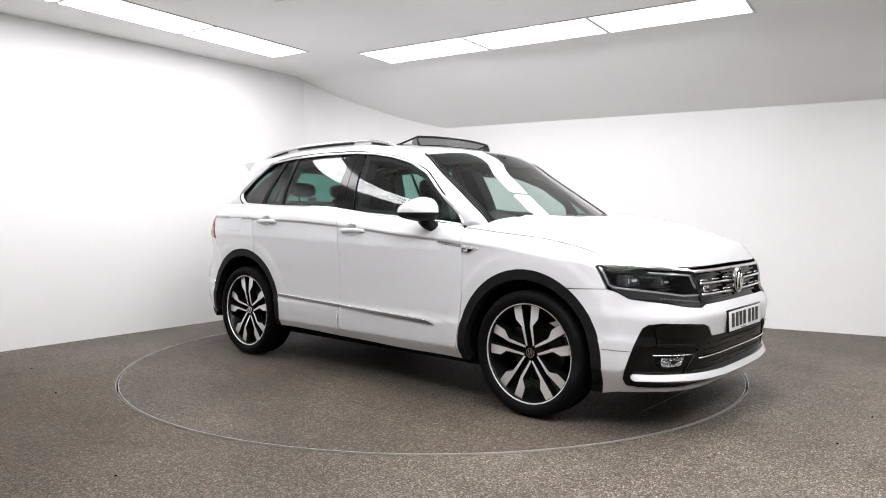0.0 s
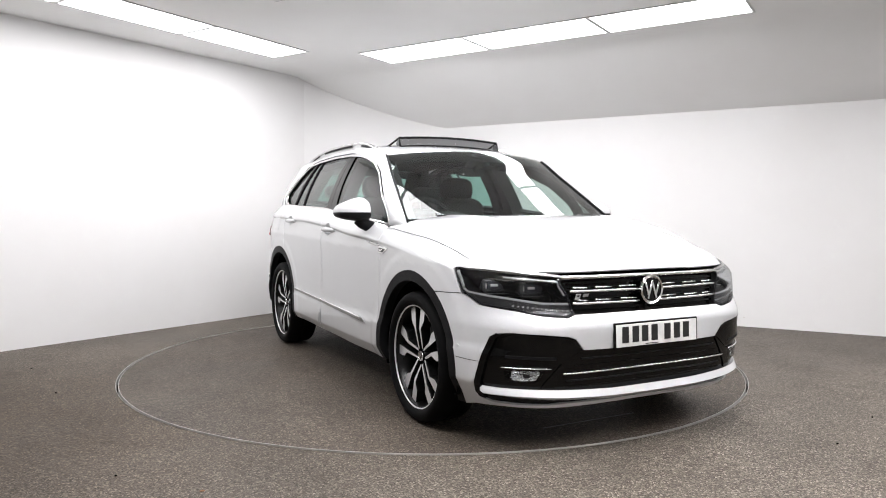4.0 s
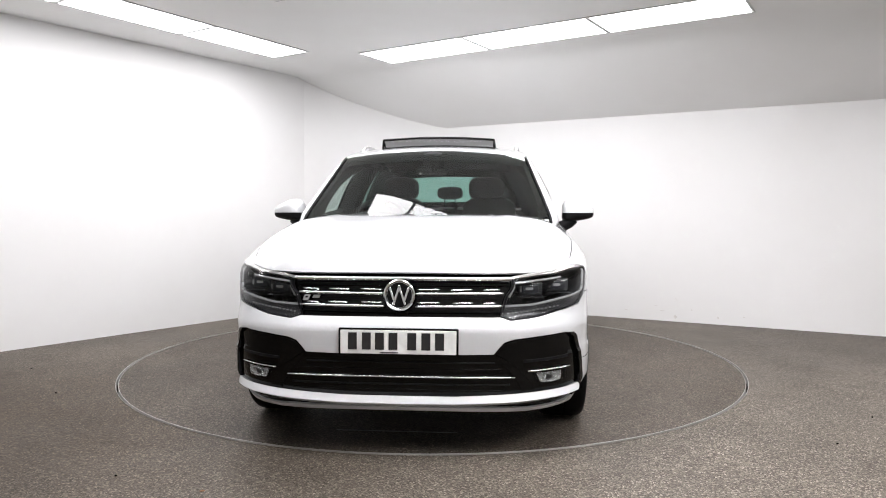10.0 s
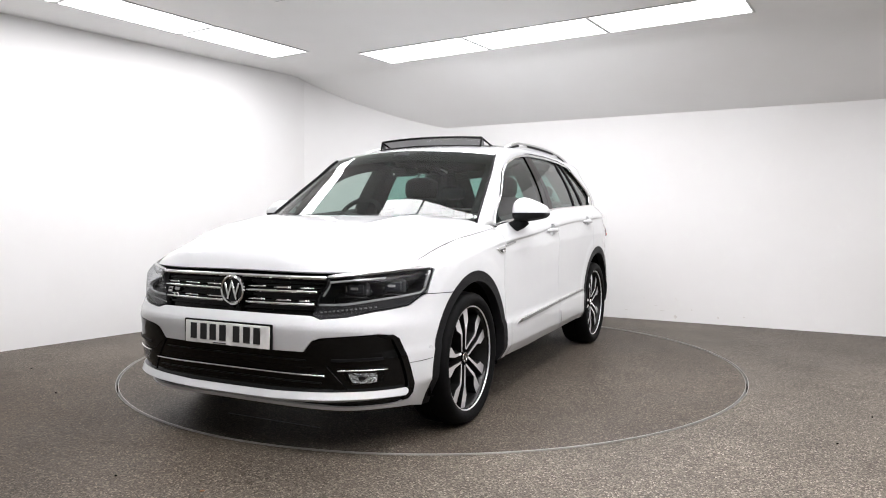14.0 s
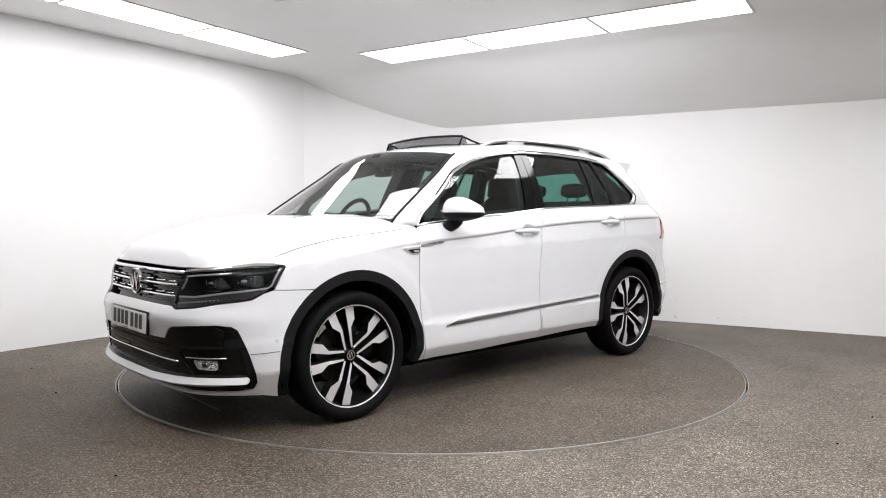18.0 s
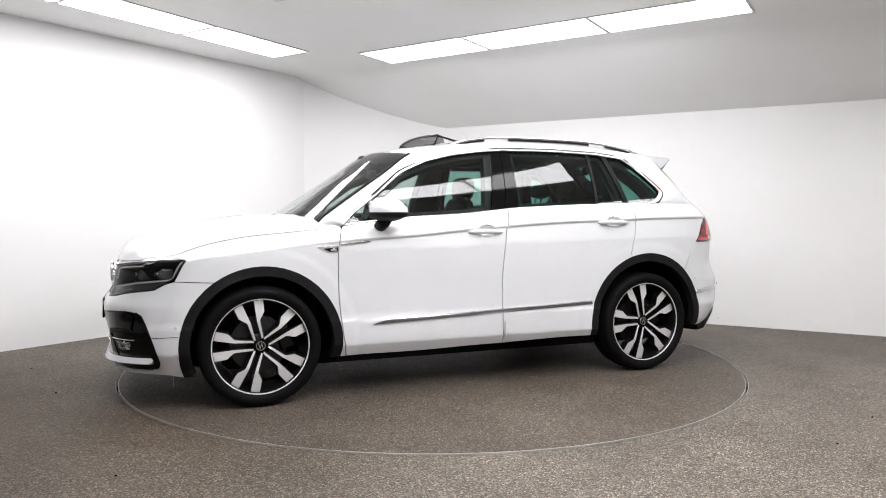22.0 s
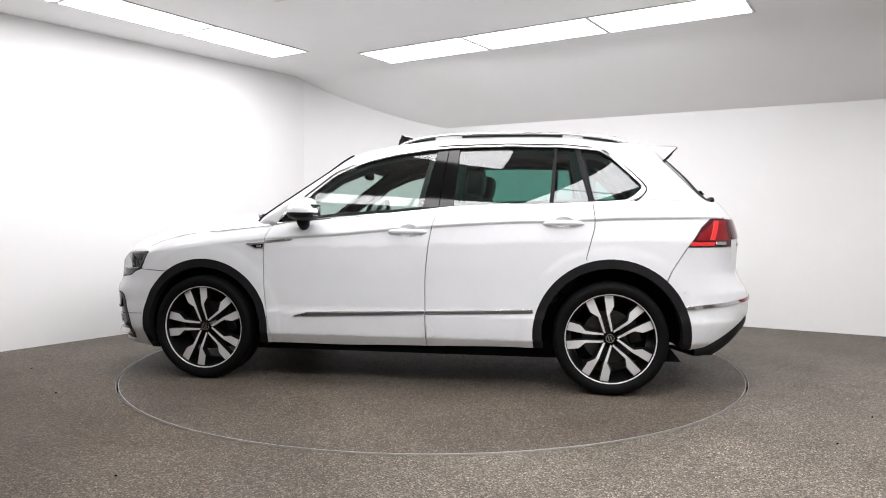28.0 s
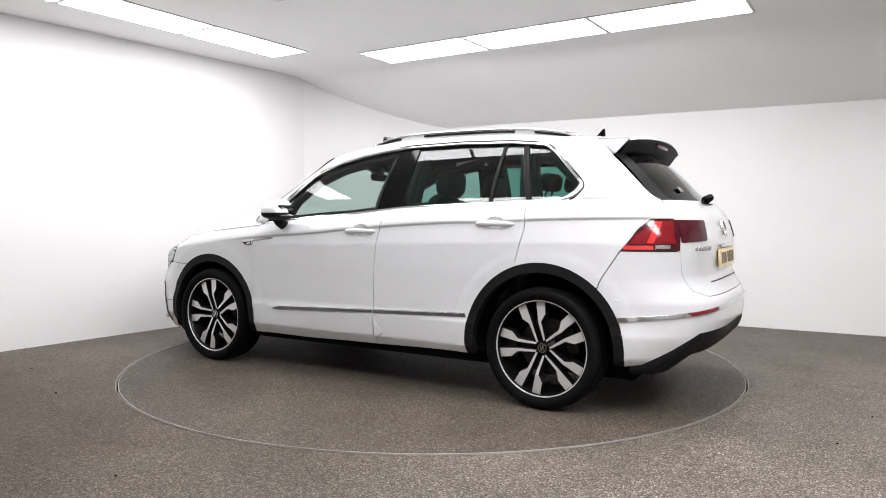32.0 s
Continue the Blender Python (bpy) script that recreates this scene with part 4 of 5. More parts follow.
# ---- black arch trim ----
def arch_trim():
    for (cx, cz, r), lo, hi in ((FA, 0.192, 0.258), (RA, 0.282, 0.298)):
        front = math.degrees(math.asin((lo - cz) / r))
        back = 180 - math.degrees(math.asin((hi - cz) / r))
        o = arc(cx, cz, r + 0.002, front, back, 40)
        i = arc(cx, cz - 0.004, r - 0.050, back + 3, front - 3, 40)
        i = [(x, max(z, lo if x > cx else hi)) for x, z in i]
        both("arch_trim", S(*(o + i)), skin, M_CLAD, None, "matt black wheel-arch trim", off=0.0005, depth=0.05, edge=0.006)


arch_trim()


# ---- wheels ----
RIM_R = 0.268


def spoke_mesh(side):
    """One of a pair of spokes: a slim arm rising from the hub, its outer edge stepping out to a broad machined face."""
    inner = [(0.038, 0.0165), (0.060, 0.0172), (0.145, 0.0185), (0.155, 0.0195), (0.195, 0.0250), (0.272, 0.0355)]
    outer = [(0.040, 0.0275), (0.060, 0.0300), (0.145, 0.0365), (0.152, 0.0400), (0.186, 0.0730), (0.271, 0.0890)]

    def lift(r):
        return 0.062 + 0.016 * min(1.0, (r - 0.026) / 0.116) - 0.008 * max(0.0, (r - 0.15) / 0.117)

    bm = bmesh.new()
    face = [[bm.verts.new((r, lift(r), d * side)) for r, d in edge] for edge in (inner, outer)]
    shoulder = [[bm.verts.new((r, lift(r) - 0.005, (d + o) * side)) for r, d in edge] for edge, o in ((inner, -0.0022), (outer, 0.0022))]
    root = [[bm.verts.new((r, lift(r) - 0.050, (d + o) * side)) for r, d in edge] for edge, o in ((inner, -0.003), (outer, 0.009))]
    for k in range(len(inner) - 1):
        bm.faces.new((face[0][k], face[0][k + 1], face[1][k + 1], face[1][k]))
        for e in (0, 1):
            for a, b in ((face, shoulder), (shoulder, root)):
                q = bm.faces.new((a[e][k], a[e][k + 1], b[e][k + 1], b[e][k]))
                q.material_index = 1
    for k in (0, -1):
        q = bm.faces.new((face[0][k], face[1][k], shoulder[1][k], root[1][k], root[0][k], shoulder[0][k]))
        q.material_index = 1
    bmesh.ops.recalc_face_normals(bm, faces=bm.faces[:])
    return mesh_of(bm, "spoke", [M_ALLOY, M_ALLOY_BLACK], sharp=4)


def wheels():
    tyre = revolve("tyre", [(0.267, 0.090), (0.277, 0.100), (0.293, 0.112), (0.312, 0.117), (0.330, 0.112), (0.341, 0.101), (0.347, 0.086), (0.350, 0.05), (0.350, 0.012), (0.344, 0.010), (0.344, 0.002), (0.350, 0.0), (0.350, -0.05), (0.346, -0.09), (0.335, -0.110), (0.300, -0.118), (0.262, -0.105)], M_RUBBER, 96)
    rim = revolve("wheel", [(0.267, 0.094), (0.280, 0.098), (0.282, 0.092), (0.275, 0.086), (0.267, 0.070), (0.260, 0.03), (0.235, -0.02), (0.235, -0.09), (0.262, -0.10)], M_ALLOY_BLACK, 96)
    lip = revolve("rim_lip", [(0.2690, 0.0925), (0.2715, 0.0985), (0.2765, 0.0995), (0.2785, 0.096)], M_ALLOY, 96)
    hub = revolve("hub", [(0.0, 0.056), (0.028, 0.056), (0.033, 0.050), (0.045, 0.036), (0.066, 0.018), (0.075, -0.03)], M_ALLOY_BLACK, 40)
    cap = revolve("centre_cap", [(0.0, 0.068), (0.024, 0.068), (0.027, 0.066), (0.0285, 0.056)], M_BLACK, 32)
    ring = revolve("cap_ring", [(0.0215, 0.068), (0.0225, 0.0705), (0.0265, 0.0705), (0.0280, 0.066)], M_CHROME, 32)
    bar = rbox("cap_bar", (0.004, 0.002, 0.034), M_CHROME, 0.0)
    bolt = revolve("wheel_bolt", [(0.0, 0.030), (0.008, 0.030), (0.009, 0.026), (0.009, 0.0)], M_DISC_BRAKE, 12)
    disc = revolve("brake_disc", [(0.07, -0.03), (0.07, -0.010), (0.165, -0.010), (0.168, -0.014), (0.168, -0.032), (0.07, -0.032)], M_DISC_BRAKE, 48)
    caliper = rbox("brake_caliper", (0.09, 0.07, 0.17), M_ALLOY_BLACK, 0.02, 3)
    left, right = spoke_mesh(-1), spoke_mesh(1)
    for x, y in ((PITCH, 0.787), (PITCH, -0.787), (-PITCH, 0.787), (-PITCH, -0.787)):
        flip = y < 0
        at = BASE @ pose(x, y, 0.350, 0, 0, 180 if flip else 0)
        w = part("wheel", rim, car, "black and machined-silver alloy wheel with five double spokes", at)
        part("tyre", tyre, w, "black rubber tyre")
        part("rim_lip", lip, w, "bright machined rim edge")
        part("hub", hub, w)
        first = 74.5 if not flip else 84
        for k in range(5):
            # angles run from the car's front upwards
            a = first + 72 * k
            for me in (left, right):
                part("spoke", me, w, "", pose(0, 0, 0, 0, -a, 0))
        c = part("centre_cap", cap, w, "black cap with a chrome ring")
        part("cap_ring", ring, w)
        for d, lean in ((-0.009, 14), (0.0, -14), (0.009, 14)):
            part("cap_bar", bar, w, "", pose(d, 0.069, 0, 0, lean, 0))
        for k in range(5):
            a = radians(first + 36 + 72 * k)
            part("wheel_bolt", bolt, w, "", pose(0.056 * math.cos(a), 0.012, 0.056 * math.sin(a)))
        part("brake_disc", disc, w, "grey steel brake disc", pose(0, -0.005, 0))
        part("brake_caliper", caliper, w, "dark brake caliper", pose(-0.14 if not flip else 0.14, -0.03, 0.04, 0, 20 if not flip else -20, 0))


wheels()


# ---- nose: grille, emblem, plate, lamps ----
def bars(spec, plane_x, parent, mat, depth=0.004):
    for y0, y1, z0, z1 in spec:
        part("bar", rbox("bar", (depth, abs(y1 - y0), abs(z1 - z0)), mat, 0.0, shift=(plane_x, (y0 + y1) / 2, (z0 + z1) / 2)), parent)


def mid_band(name, y0, y1, za, zb, h, mat, parent, off, label="", front=True, depth=0.01, n=14):
    """A thin band across nose or tail from y0 to y1, its middle line running from height za to zb."""
    pts = [(uy(y, z, front), z) for y, z in zip(np.linspace(y0, y1, n), np.linspace(za, zb, n))]
    pts = sorted(pts)
    P = np.array(pts)
    o = np.vstack([P + (0, h / 2), (P - (0, h / 2))[::-1]])
    return part(name, panel(name, o, skin, mat, step=0.02, off=off, depth=depth, edge=0.0015), parent, label)


def mid_tube(name, y0, y1, za, zb, r, mat, parent, off, label="", n=14, flat=1.0):
    """A rounded bar across the nose from y0 to y1."""
    ys, zs = np.linspace(y0, y1, n), np.linspace(za, zb, n)
    P = np.array([skin(np.array([uy(y, z)]), np.array([z]))[0] for y, z in zip(ys, zs)])
    P[:, 0] += off
    return part(name, tube(name, P, r, mat, 10, flat), parent, label)


def lip_skin(u, z):
    """The nose's outline at one height, standing upright."""
    p = skin(u, np.full(np.shape(z), 0.31))
    p[..., 0] += 0.5 * (0.30 - z)
    p[..., 2] = z
    return p


def nose():
    g = Fr((0.0, 0.650), (0.25, 0.650), (0.452, 0.650), (0.478, 0.74), (0.503, 0.832), (0.25, 0.828), (0.0, 0.826))
    grille = part("grille", panel("grille", mirror_outline(g, U_END), skin, M_BLACK, off=-0.030, depth=0.02, step=0.03), car, "black slatted grille with chrome bars", BASE)
    mid_tube("top_strip", -0.502, 0.502, 0.817, 0.817, 0.0095, M_STRIP, grille, 0.0, "bright chrome strip", n=30)
    for sg in (1, -1):
        for z, yo in ((0.750, 0.468), (0.693, 0.458)):
            mid_tube("chrome_bar", 0.070 * sg, yo * sg, z, z + 0.004, 0.0062, M_STRIP, grille, 0.0, "chrome bar", n=18)
        for z, spans in ((0.768, ((0.08, 0.18), (0.233, 0.326), (0.377, 0.45))), (0.709, ((0.08, 0.18), (0.24, 0.33), (0.375, 0.43)))):
            for a, b in spans:
                mid_tube("chrome_dash", a * sg, b * sg, z, z + 0.002, 0.0034, M_STRIP, grille, -0.003, "short chrome dash", n=5)
        for z in (0.79, 0.73, 0.672):
            mid_band("slat", 0.02 * sg, 0.47 * sg, z, z + 0.003, 0.008, M_BLACK, grille, -0.016, "black slat", depth=0.02)
    badge = part("grille_badge", prism("grille_badge", rounded([(-0.452, 0.716), (-0.424, 0.716), (-0.412, 0.742), (-0.440, 0.742)], 0.004), 0.006, M_CHROME, 0.0015, "yz"), grille, "small chrome badge, plain shape", pose(2.135, 0, 0))
    part("badge_bar", prism("badge_bar", [(-0.405, 0.727), (-0.372, 0.727), (-0.366, 0.741), (-0.398, 0.741)], 0.004, M_SATIN, 0.001, "yz"), badge, "")
    part("badge_bar", prism("badge_bar", [(-0.438, 0.728), (-0.428, 0.728), (-0.424, 0.736), (-0.434, 0.736)], 0.004, M_BLACK, 0.0, "yz"), badge, "", pose(0.0035, 0, 0))
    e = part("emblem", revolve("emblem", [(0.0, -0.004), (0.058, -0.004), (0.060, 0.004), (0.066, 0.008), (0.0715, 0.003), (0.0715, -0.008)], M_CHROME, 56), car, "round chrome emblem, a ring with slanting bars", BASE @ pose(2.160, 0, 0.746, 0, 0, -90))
    part("emblem_field", revolve("emblem_field", [(0.0, 0.0), (0.056, 0.0), (0.057, -0.004)], M_BLACK, 48), e, "black disc")
    for d, lean, h, z in ((-0.033, -18, 0.066, 0.004), (-0.0125, 18, 0.094, 0.0), (0.0125, -18, 0.094, 0.0), (0.033, 18, 0.066, 0.004)):
        part("emblem_bar", rbox("emblem_bar", (0.011, 0.008, h), M_CHROME, 0.002, 1), e, "", pose(d, 0.003, z, 0, lean, 0))
    # number plate, its characters as plain bars
    p = part("number_plate", rbox("number_plate", (0.012, 0.540, 0.124), M_BLACK, 0.006), car, "white number plate in a black holder", BASE @ pose(2.197, 0, 0.540, 0, -2, 0))
    part("plate_face", rbox("plate_face", (0.004, 0.520, 0.106), M_PLATE, 0.0015, 1), p, "white reflective plate", pose(0.0068, 0, 0))
    for y in (-0.205, -0.142, -0.083, -0.022, 0.062, 0.125, 0.186):
        part("character_bar", rbox("character_bar", (0.002, 0.040, 0.076), M_INK, 0.0), p, "", pose(0.0096, y, 0.004))
    part("maker_bar", rbox("maker_bar", (0.002, 0.08, 0.004), M_INK, 0.0), p, "", pose(0.0096, -0.04, -0.046))
    # lower grille
    mid_tube("chrome_strip", -0.52, 0.52, 0.378, 0.378, 0.0040, M_STRIP, FIELD, -0.004, "thin chrome strip", n=28)
    for z, w in ((0.444, 0.43), (0.410, 0.46), (0.342, 0.50), (0.314, 0.50)):
        mid_band("louvre", -w, w, z, z, 0.006, M_CLAD if z in (0.444, 0.342) else M_BLACK, FIELD, -0.008, "gloss black louvre", depth=0.02, n=20)
    lipo = Fr((0.0, 0.288), (0.25, 0.289), (0.50, 0.299), (0.66, 0.306), (0.76, 0.309)) + S((1.930, 0.311), (1.918, 0.302), (1.915, 0.288), (1.925, 0.280)) + Fr((0.76, 0.280), (0.66, 0.276), (0.50, 0.268), (0.25, 0.259), (0.0, 0.257))
    part("bumper_lip", panel("bumper_lip", mirror_outline(lipo, U_END), lip_skin, M_PAINT, off=0.010, depth=0.035, step=0.02, edge=0.005), car, "white painted lower lip", BASE)
    # blades beside the grille and fog lamps
    bl = Fr((0.432, 0.490), (0.474, 0.533), (0.53, 0.548), (0.66, 0.560), (0.735, 0.566)) + Fr((0.775, 0.545), (0.765, 0.470), (0.60, 0.440), (0.53, 0.425))
    both("corner_blade", bl, skin, M_BLACK, None, "gloss black corner blade", off=-0.002, depth=0.03)
    bl2 = Fr((0.43, 0.486), (0.528, 0.424), (0.62, 0.300), (0.56, 0.305), (0.50, 0.40))
    both("corner_blade", bl2, skin, M_BLACK, None, "gloss black slanting blade", off=-0.006, depth=0.03)
    for sg in (1, -1):
        mid_tube("fog_strip", 0.58 * sg, 0.775 * sg, 0.405, 0.411, 0.0032, M_STRIP, FIELD, -0.004, "thin chrome strip", n=10)
    fog = Fr((0.585, 0.398), (0.770, 0.402), (0.765, 0.345), (0.62, 0.338))
    fl = both("fog_lamp", rounded(fog, 0.012), skin, M_LAMP_BLACK, None, "fog lamp with a clear reflector", off=-0.014, depth=0.02)
    bowl = Fr((0.622, 0.392), (0.742, 0.394), (0.738, 0.352), (0.700, 0.346), (0.640, 0.350))
    both("reflector", rounded(bowl, 0.010), skin, M_FACET, fl, "bright faceted reflector", off=-0.009, depth=0.006, step=0.010)
    both("lens", rounded(Fr((0.600, 0.396), (0.766, 0.400), (0.761, 0.347), (0.632, 0.340)), 0.012), skin, M_LENS, fl, "clear lens", off=-0.004, depth=0.003, step=0.02)
    both("fog_bulb", rounded(Fr((0.668, 0.378), (0.694, 0.378), (0.694, 0.362), (0.668, 0.362)), 0.007), skin, M_LAMP_BLACK, fl, "dark lamp centre", off=-0.0075, depth=0.004, step=0.01)
    for sg in (1, -1):
        mid_band("fog_shelf", 0.56 * sg, 0.765 * sg, 0.452, 0.462, 0.012, M_CLAD, FIELD, 0.0, "black shelf", depth=0.015, n=8)


nose()


def headlamps():
    o = lamp_outline()
    base = both("headlamp", o, skin, M_LAMP_BLACK, None, "dark headlamp with twin projectors and chrome trim", off=-0.16, depth=0.01)
    lens = both("lens", rounded(o, 0.006), skin, M_LENS, base, "clear lens", off=0.002, depth=0.003, step=0.025)
    both("lamp_edge", o, skin, M_LAMP_BLACK, base, "black lamp edge", off=-0.001, depth=0.155, step=0.03, holes=[[(u + (np.mean([q[0] for q in o]) - u) * 0.025, z + (np.mean([q[1] for q in o]) - z) * 0.06) for u, z in o]])
    lo = Fr((0.466, 0.690), (0.460, 0.660), (0.50, 0.645), (0.61, 0.657), (0.715, 0.679)) + S((1.895, 0.700), (1.85, 0.728), (1.835, 0.740)) + Fr((0.74, 0.718), (0.60, 0.696))
    both("indicator", lo, skin, M_LAMP_SMOKE, base, "smoked indicator strip", off=-0.012, depth=0.015)
    # chrome trims: along the top, and a thin line above the indicator
    top = S((1.752, 0.857), (1.79, 0.864), (1.86, 0.864)) + Fr((0.72, 0.854), (0.60, 0.840), (0.508, 0.828), (0.505, 0.818), (0.60, 0.829), (0.72, 0.842)) + S((1.88, 0.852), (1.80, 0.853))
    both("top_trim", top, skin, M_SATIN, base, "bright top trim", off=0.003, depth=0.012, step=0.02)
    line = Fr((0.466, 0.700), (0.60, 0.705), (0.74, 0.727)) + S((1.83, 0.748), (1.795, 0.770), (1.795, 0.764), (1.832, 0.741)) + Fr((0.74, 0.719), (0.60, 0.697), (0.465, 0.692))
    both("light_guide", line, skin, M_GUIDE, base, "thin bright light guide", off=-0.008, depth=0.01, step=0.02)
    hook = Fr((0.512, 0.806), (0.62, 0.818), (0.74, 0.830)) + Fr((0.74, 0.824), (0.62, 0.811), (0.521, 0.798), (0.498, 0.735), (0.490, 0.737))
    both("light_guide", hook, skin, M_GUIDE, base, "thin bright light guide", off=-0.010, depth=0.008, step=0.02)
    edge = S((1.752, 0.848), (1.80, 0.765), (1.812, 0.765), (1.768, 0.850))
    both("light_guide", edge, skin, M_GUIDE, base, "thin bright light guide", off=-0.008, depth=0.008, step=0.02)
    for sg in (0, 1):
        side = 1 - 2 * sg
        for x, y, z, r, turn in ((1.990, 0.592, 0.762, 0.036, 8), (1.880, 0.726, 0.772, 0.036, 16)):
            m = pose(x, y * side, z, 0, 0, -90 + turn * side)
            part("projector", rbox("projector", (0.118, 0.070, 0.066), M_LAMP_GREY, 0.014, 3, shift=(0, -0.034, 0)), base[sg], "grey oblong projector housing", m)
            part("projector_lens", rbox("projector_lens", (0.082, 0.016, 0.044), M_LAMP_GLASS, 0.007, 3), base[sg], "oblong glass projector lens", m)
            part("led_block", rbox("led_block", (0.036, 0.006, 0.012), M_REFLECT, 0.002, 1), base[sg], "bright lamp block", m @ pose(0.006, 0.010, 0.002))
            part("led_block", rbox("led_block", (0.007, 0.006, 0.026), M_GUIDE, 0.002, 1), base[sg], "bright lamp block", m @ pose(0.046, 0.010, 0.0))
            part("lamp_shelf", rbox("lamp_shelf", (0.125, 0.030, 0.004), M_LAMP_GREY, 0.001, 1), base[sg], "", m @ pose(0, 0.012, -0.036))
        for k in range(13):
            y = 0.49 + k * 0.019
            z = 0.664 + k * 0.0022
            P = skin(np.array([uy(y, z)]), np.array([z]))[0]
            part("led", rbox("led", (0.006, 0.009, 0.007), M_GUIDE, 0.0), base[sg], "", pose(P[0] - 0.010, P[1] * (1 - 2 * sg), z))


headlamps()


# ---- flanks: mouldings, badges, handles, mirrors, sensors ----
def flanks():
    m1 = [(0.690, 0.447), (0.625, 0.466), (0.20, 0.479), (-0.184, 0.493), (-0.184, 0.477), (0.20, 0.464), (0.66, 0.447)]
    both("side_moulding", m1, skin, M_DARK_CHROME, FDOORS, "dark bright-metal side moulding", off=0.008, depth=0.02, edge=0.003)
    m2 = [(-0.193, 0.493), (-0.55, 0.506), (-0.868, 0.518), (-0.872, 0.502), (-0.55, 0.490), (-0.193, 0.477)]
    both("side_moulding", m2, skin, M_DARK_CHROME, RDOORS, "dark bright-metal side moulding", off=0.008, depth=0.02, edge=0.003)
    t1 = [(0.610, 0.4665), (0.20, 0.4790), (-0.184, 0.493), (-0.184, 0.4995), (0.20, 0.486), (0.60, 0.4735)]
    both("moulding_line", t1, skin, M_STRIP, FDOORS, "thin bright line", off=0.008, depth=0.015, edge=0.002, step=0.02)
    t2 = [(-0.193, 0.493), (-0.55, 0.506), (-0.866, 0.518), (-0.865, 0.525), (-0.55, 0.5125), (-0.193, 0.4995)]
    both("moulding_line", t2, skin, M_STRIP, RDOORS, "thin bright line", off=0.008, depth=0.015, edge=0.002, step=0.02)
    b = rounded([(1.022, 0.918), (0.888, 0.926), (0.892, 0.886), (0.950, 0.882)], [0.01, 0.002, 0.004, 0.012])
    bd = both("wing_badge", b, skin, M_CHROME, None, "chrome wing badge with a black centre", off=0.005, depth=0.012, step=0.015)
    both("badge_centre", rounded([(0.985, 0.908), (0.896, 0.914), (0.899, 0.893), (0.948, 0.890)], 0.004), skin, M_BLACK, bd, "black centre", off=0.007, depth=0.004, step=0.015)
    both("badge_bar", rounded([(0.940, 0.905), (0.905, 0.907), (0.907, 0.896), (0.940, 0.895)], 0.004), skin, M_CHROME, bd, "small plain mark", off=0.009, depth=0.004, step=0.015)
    st = [(0.878, 0.922), (0.880, 0.936), (0.72, 0.953), (0.690, 0.950), (0.71, 0.940)]
    both("badge_strip", st, skin, M_SATIN, FDOORS, "thin satin strip", off=0.006, depth=0.012, step=0.02)
    # door handles: grip, cup below it
    for doors, x0, x1, z in ((FDOORS, 0.052, -0.196, 1.003), (RDOORS, -0.926, -1.174, 1.059)):
        xs = np.linspace(x0, x1, 15)
        y0 = half_width(xs, np.full(15, z))
        bow = np.sin(np.linspace(0, math.pi, 15)) ** 0.5
        path = np.c_[xs, y0 - 0.002 + 0.026 * bow, np.full(15, z) + 0.005 * bow - 0.004]
        rad = 0.005 + 0.0095 * bow
        mirrored("door_handle", tube("door_handle", path, rad, M_PAINT, 12, 1.15), "white painted pull handle", doors)
    for doors, o in zip((FDOORS, RDOORS), HANDLE_CUPS):
        c, r = np.mean(o, axis=0), np.ptp(o, axis=0) / 2

        def bowl(u, z, c=c, r=r):
            p = skin(u, z)
            k = np.clip(1 - ((u - c[0]) / r[0]) ** 2 - ((z - c[1]) / r[1]) ** 2, 0, 1)
            p[..., 1] -= 0.024 * k ** 0.6
            return p

        both("handle_cup", o, bowl, M_PAINT, doors, "white hollow behind the handle", step=0.010, depth=0.004, off=-0.001)
    # a small pressed facet at the foot of the rear door's leading edge

    def facet(u, z):
        p = skin(u, z)
        p[..., 1] += 0.002 + 0.16 * np.clip(u + 0.263, 0, 1)
        return p

    both("door_facet", [(-0.204, 0.425), (-0.263, 0.352), (-0.206, 0.310)], facet, M_PAINT, RDOORS, "pressed facet", step=0.02, depth=0.006)
    # mirrors: a white cap over a black shell, cut flat at the back round the glass
    ys = (0.862, 0.876, 0.900, 0.930, 0.962, 0.995, 1.025, 1.050, 1.062)
    front = (0.056, 0.086, 0.103, 0.108, 0.103, 0.092, 0.076, 0.054, 0.030)
    high = (0.050, 0.076, 0.092, 0.095, 0.086, 0.072, 0.058, 0.044, 0.030)
    deep = (0.038, 0.049, 0.053, 0.053, 0.049, 0.044, 0.038, 0.030, 0.020)
    back = (0.040, 0.072, 0.090, 0.096, 0.098, 0.099, 0.098, 0.094, 0.078)

    def shell_half(name, heights, sign, mat, seam, puff=0.0):
        rows = []
        for y, f, h, b in zip(ys, front, heights, back):
            row = []
            for a in np.linspace(0, math.pi, 19):
                c, sn = math.cos(a), math.sin(a)
                px = math.copysign(abs(c) ** (0.95 if c > 0 else 0.62), c)
                row.append((0.602 + (f + puff if c > 0 else b + puff) * px, y, seam + sign * (h + puff) * sn ** 0.72))
            rows.append(row)
        bm = bmesh.new()
        V = [[bm.verts.new(p) for p in r] for r in rows]
        for i in range(len(V) - 1):
            for j in range(18):
                bm.faces.new((V[i][j], V[i][j + 1], V[i + 1][j + 1], V[i + 1][j]))
            bm.faces.new((V[i][0], V[i + 1][0], V[i + 1][18], V[i][18]))
        bm.faces.new(V[0])
        bm.faces.new(V[-1])
        bmesh.ops.recalc_face_normals(bm, faces=bm.faces[:])
        return mesh_of(bm, name, mat, sharp=50)

    mir = mirrored("door_mirror", shell_half("door_mirror", high, 1, M_PAINT, 1.122), "white and black door mirror")
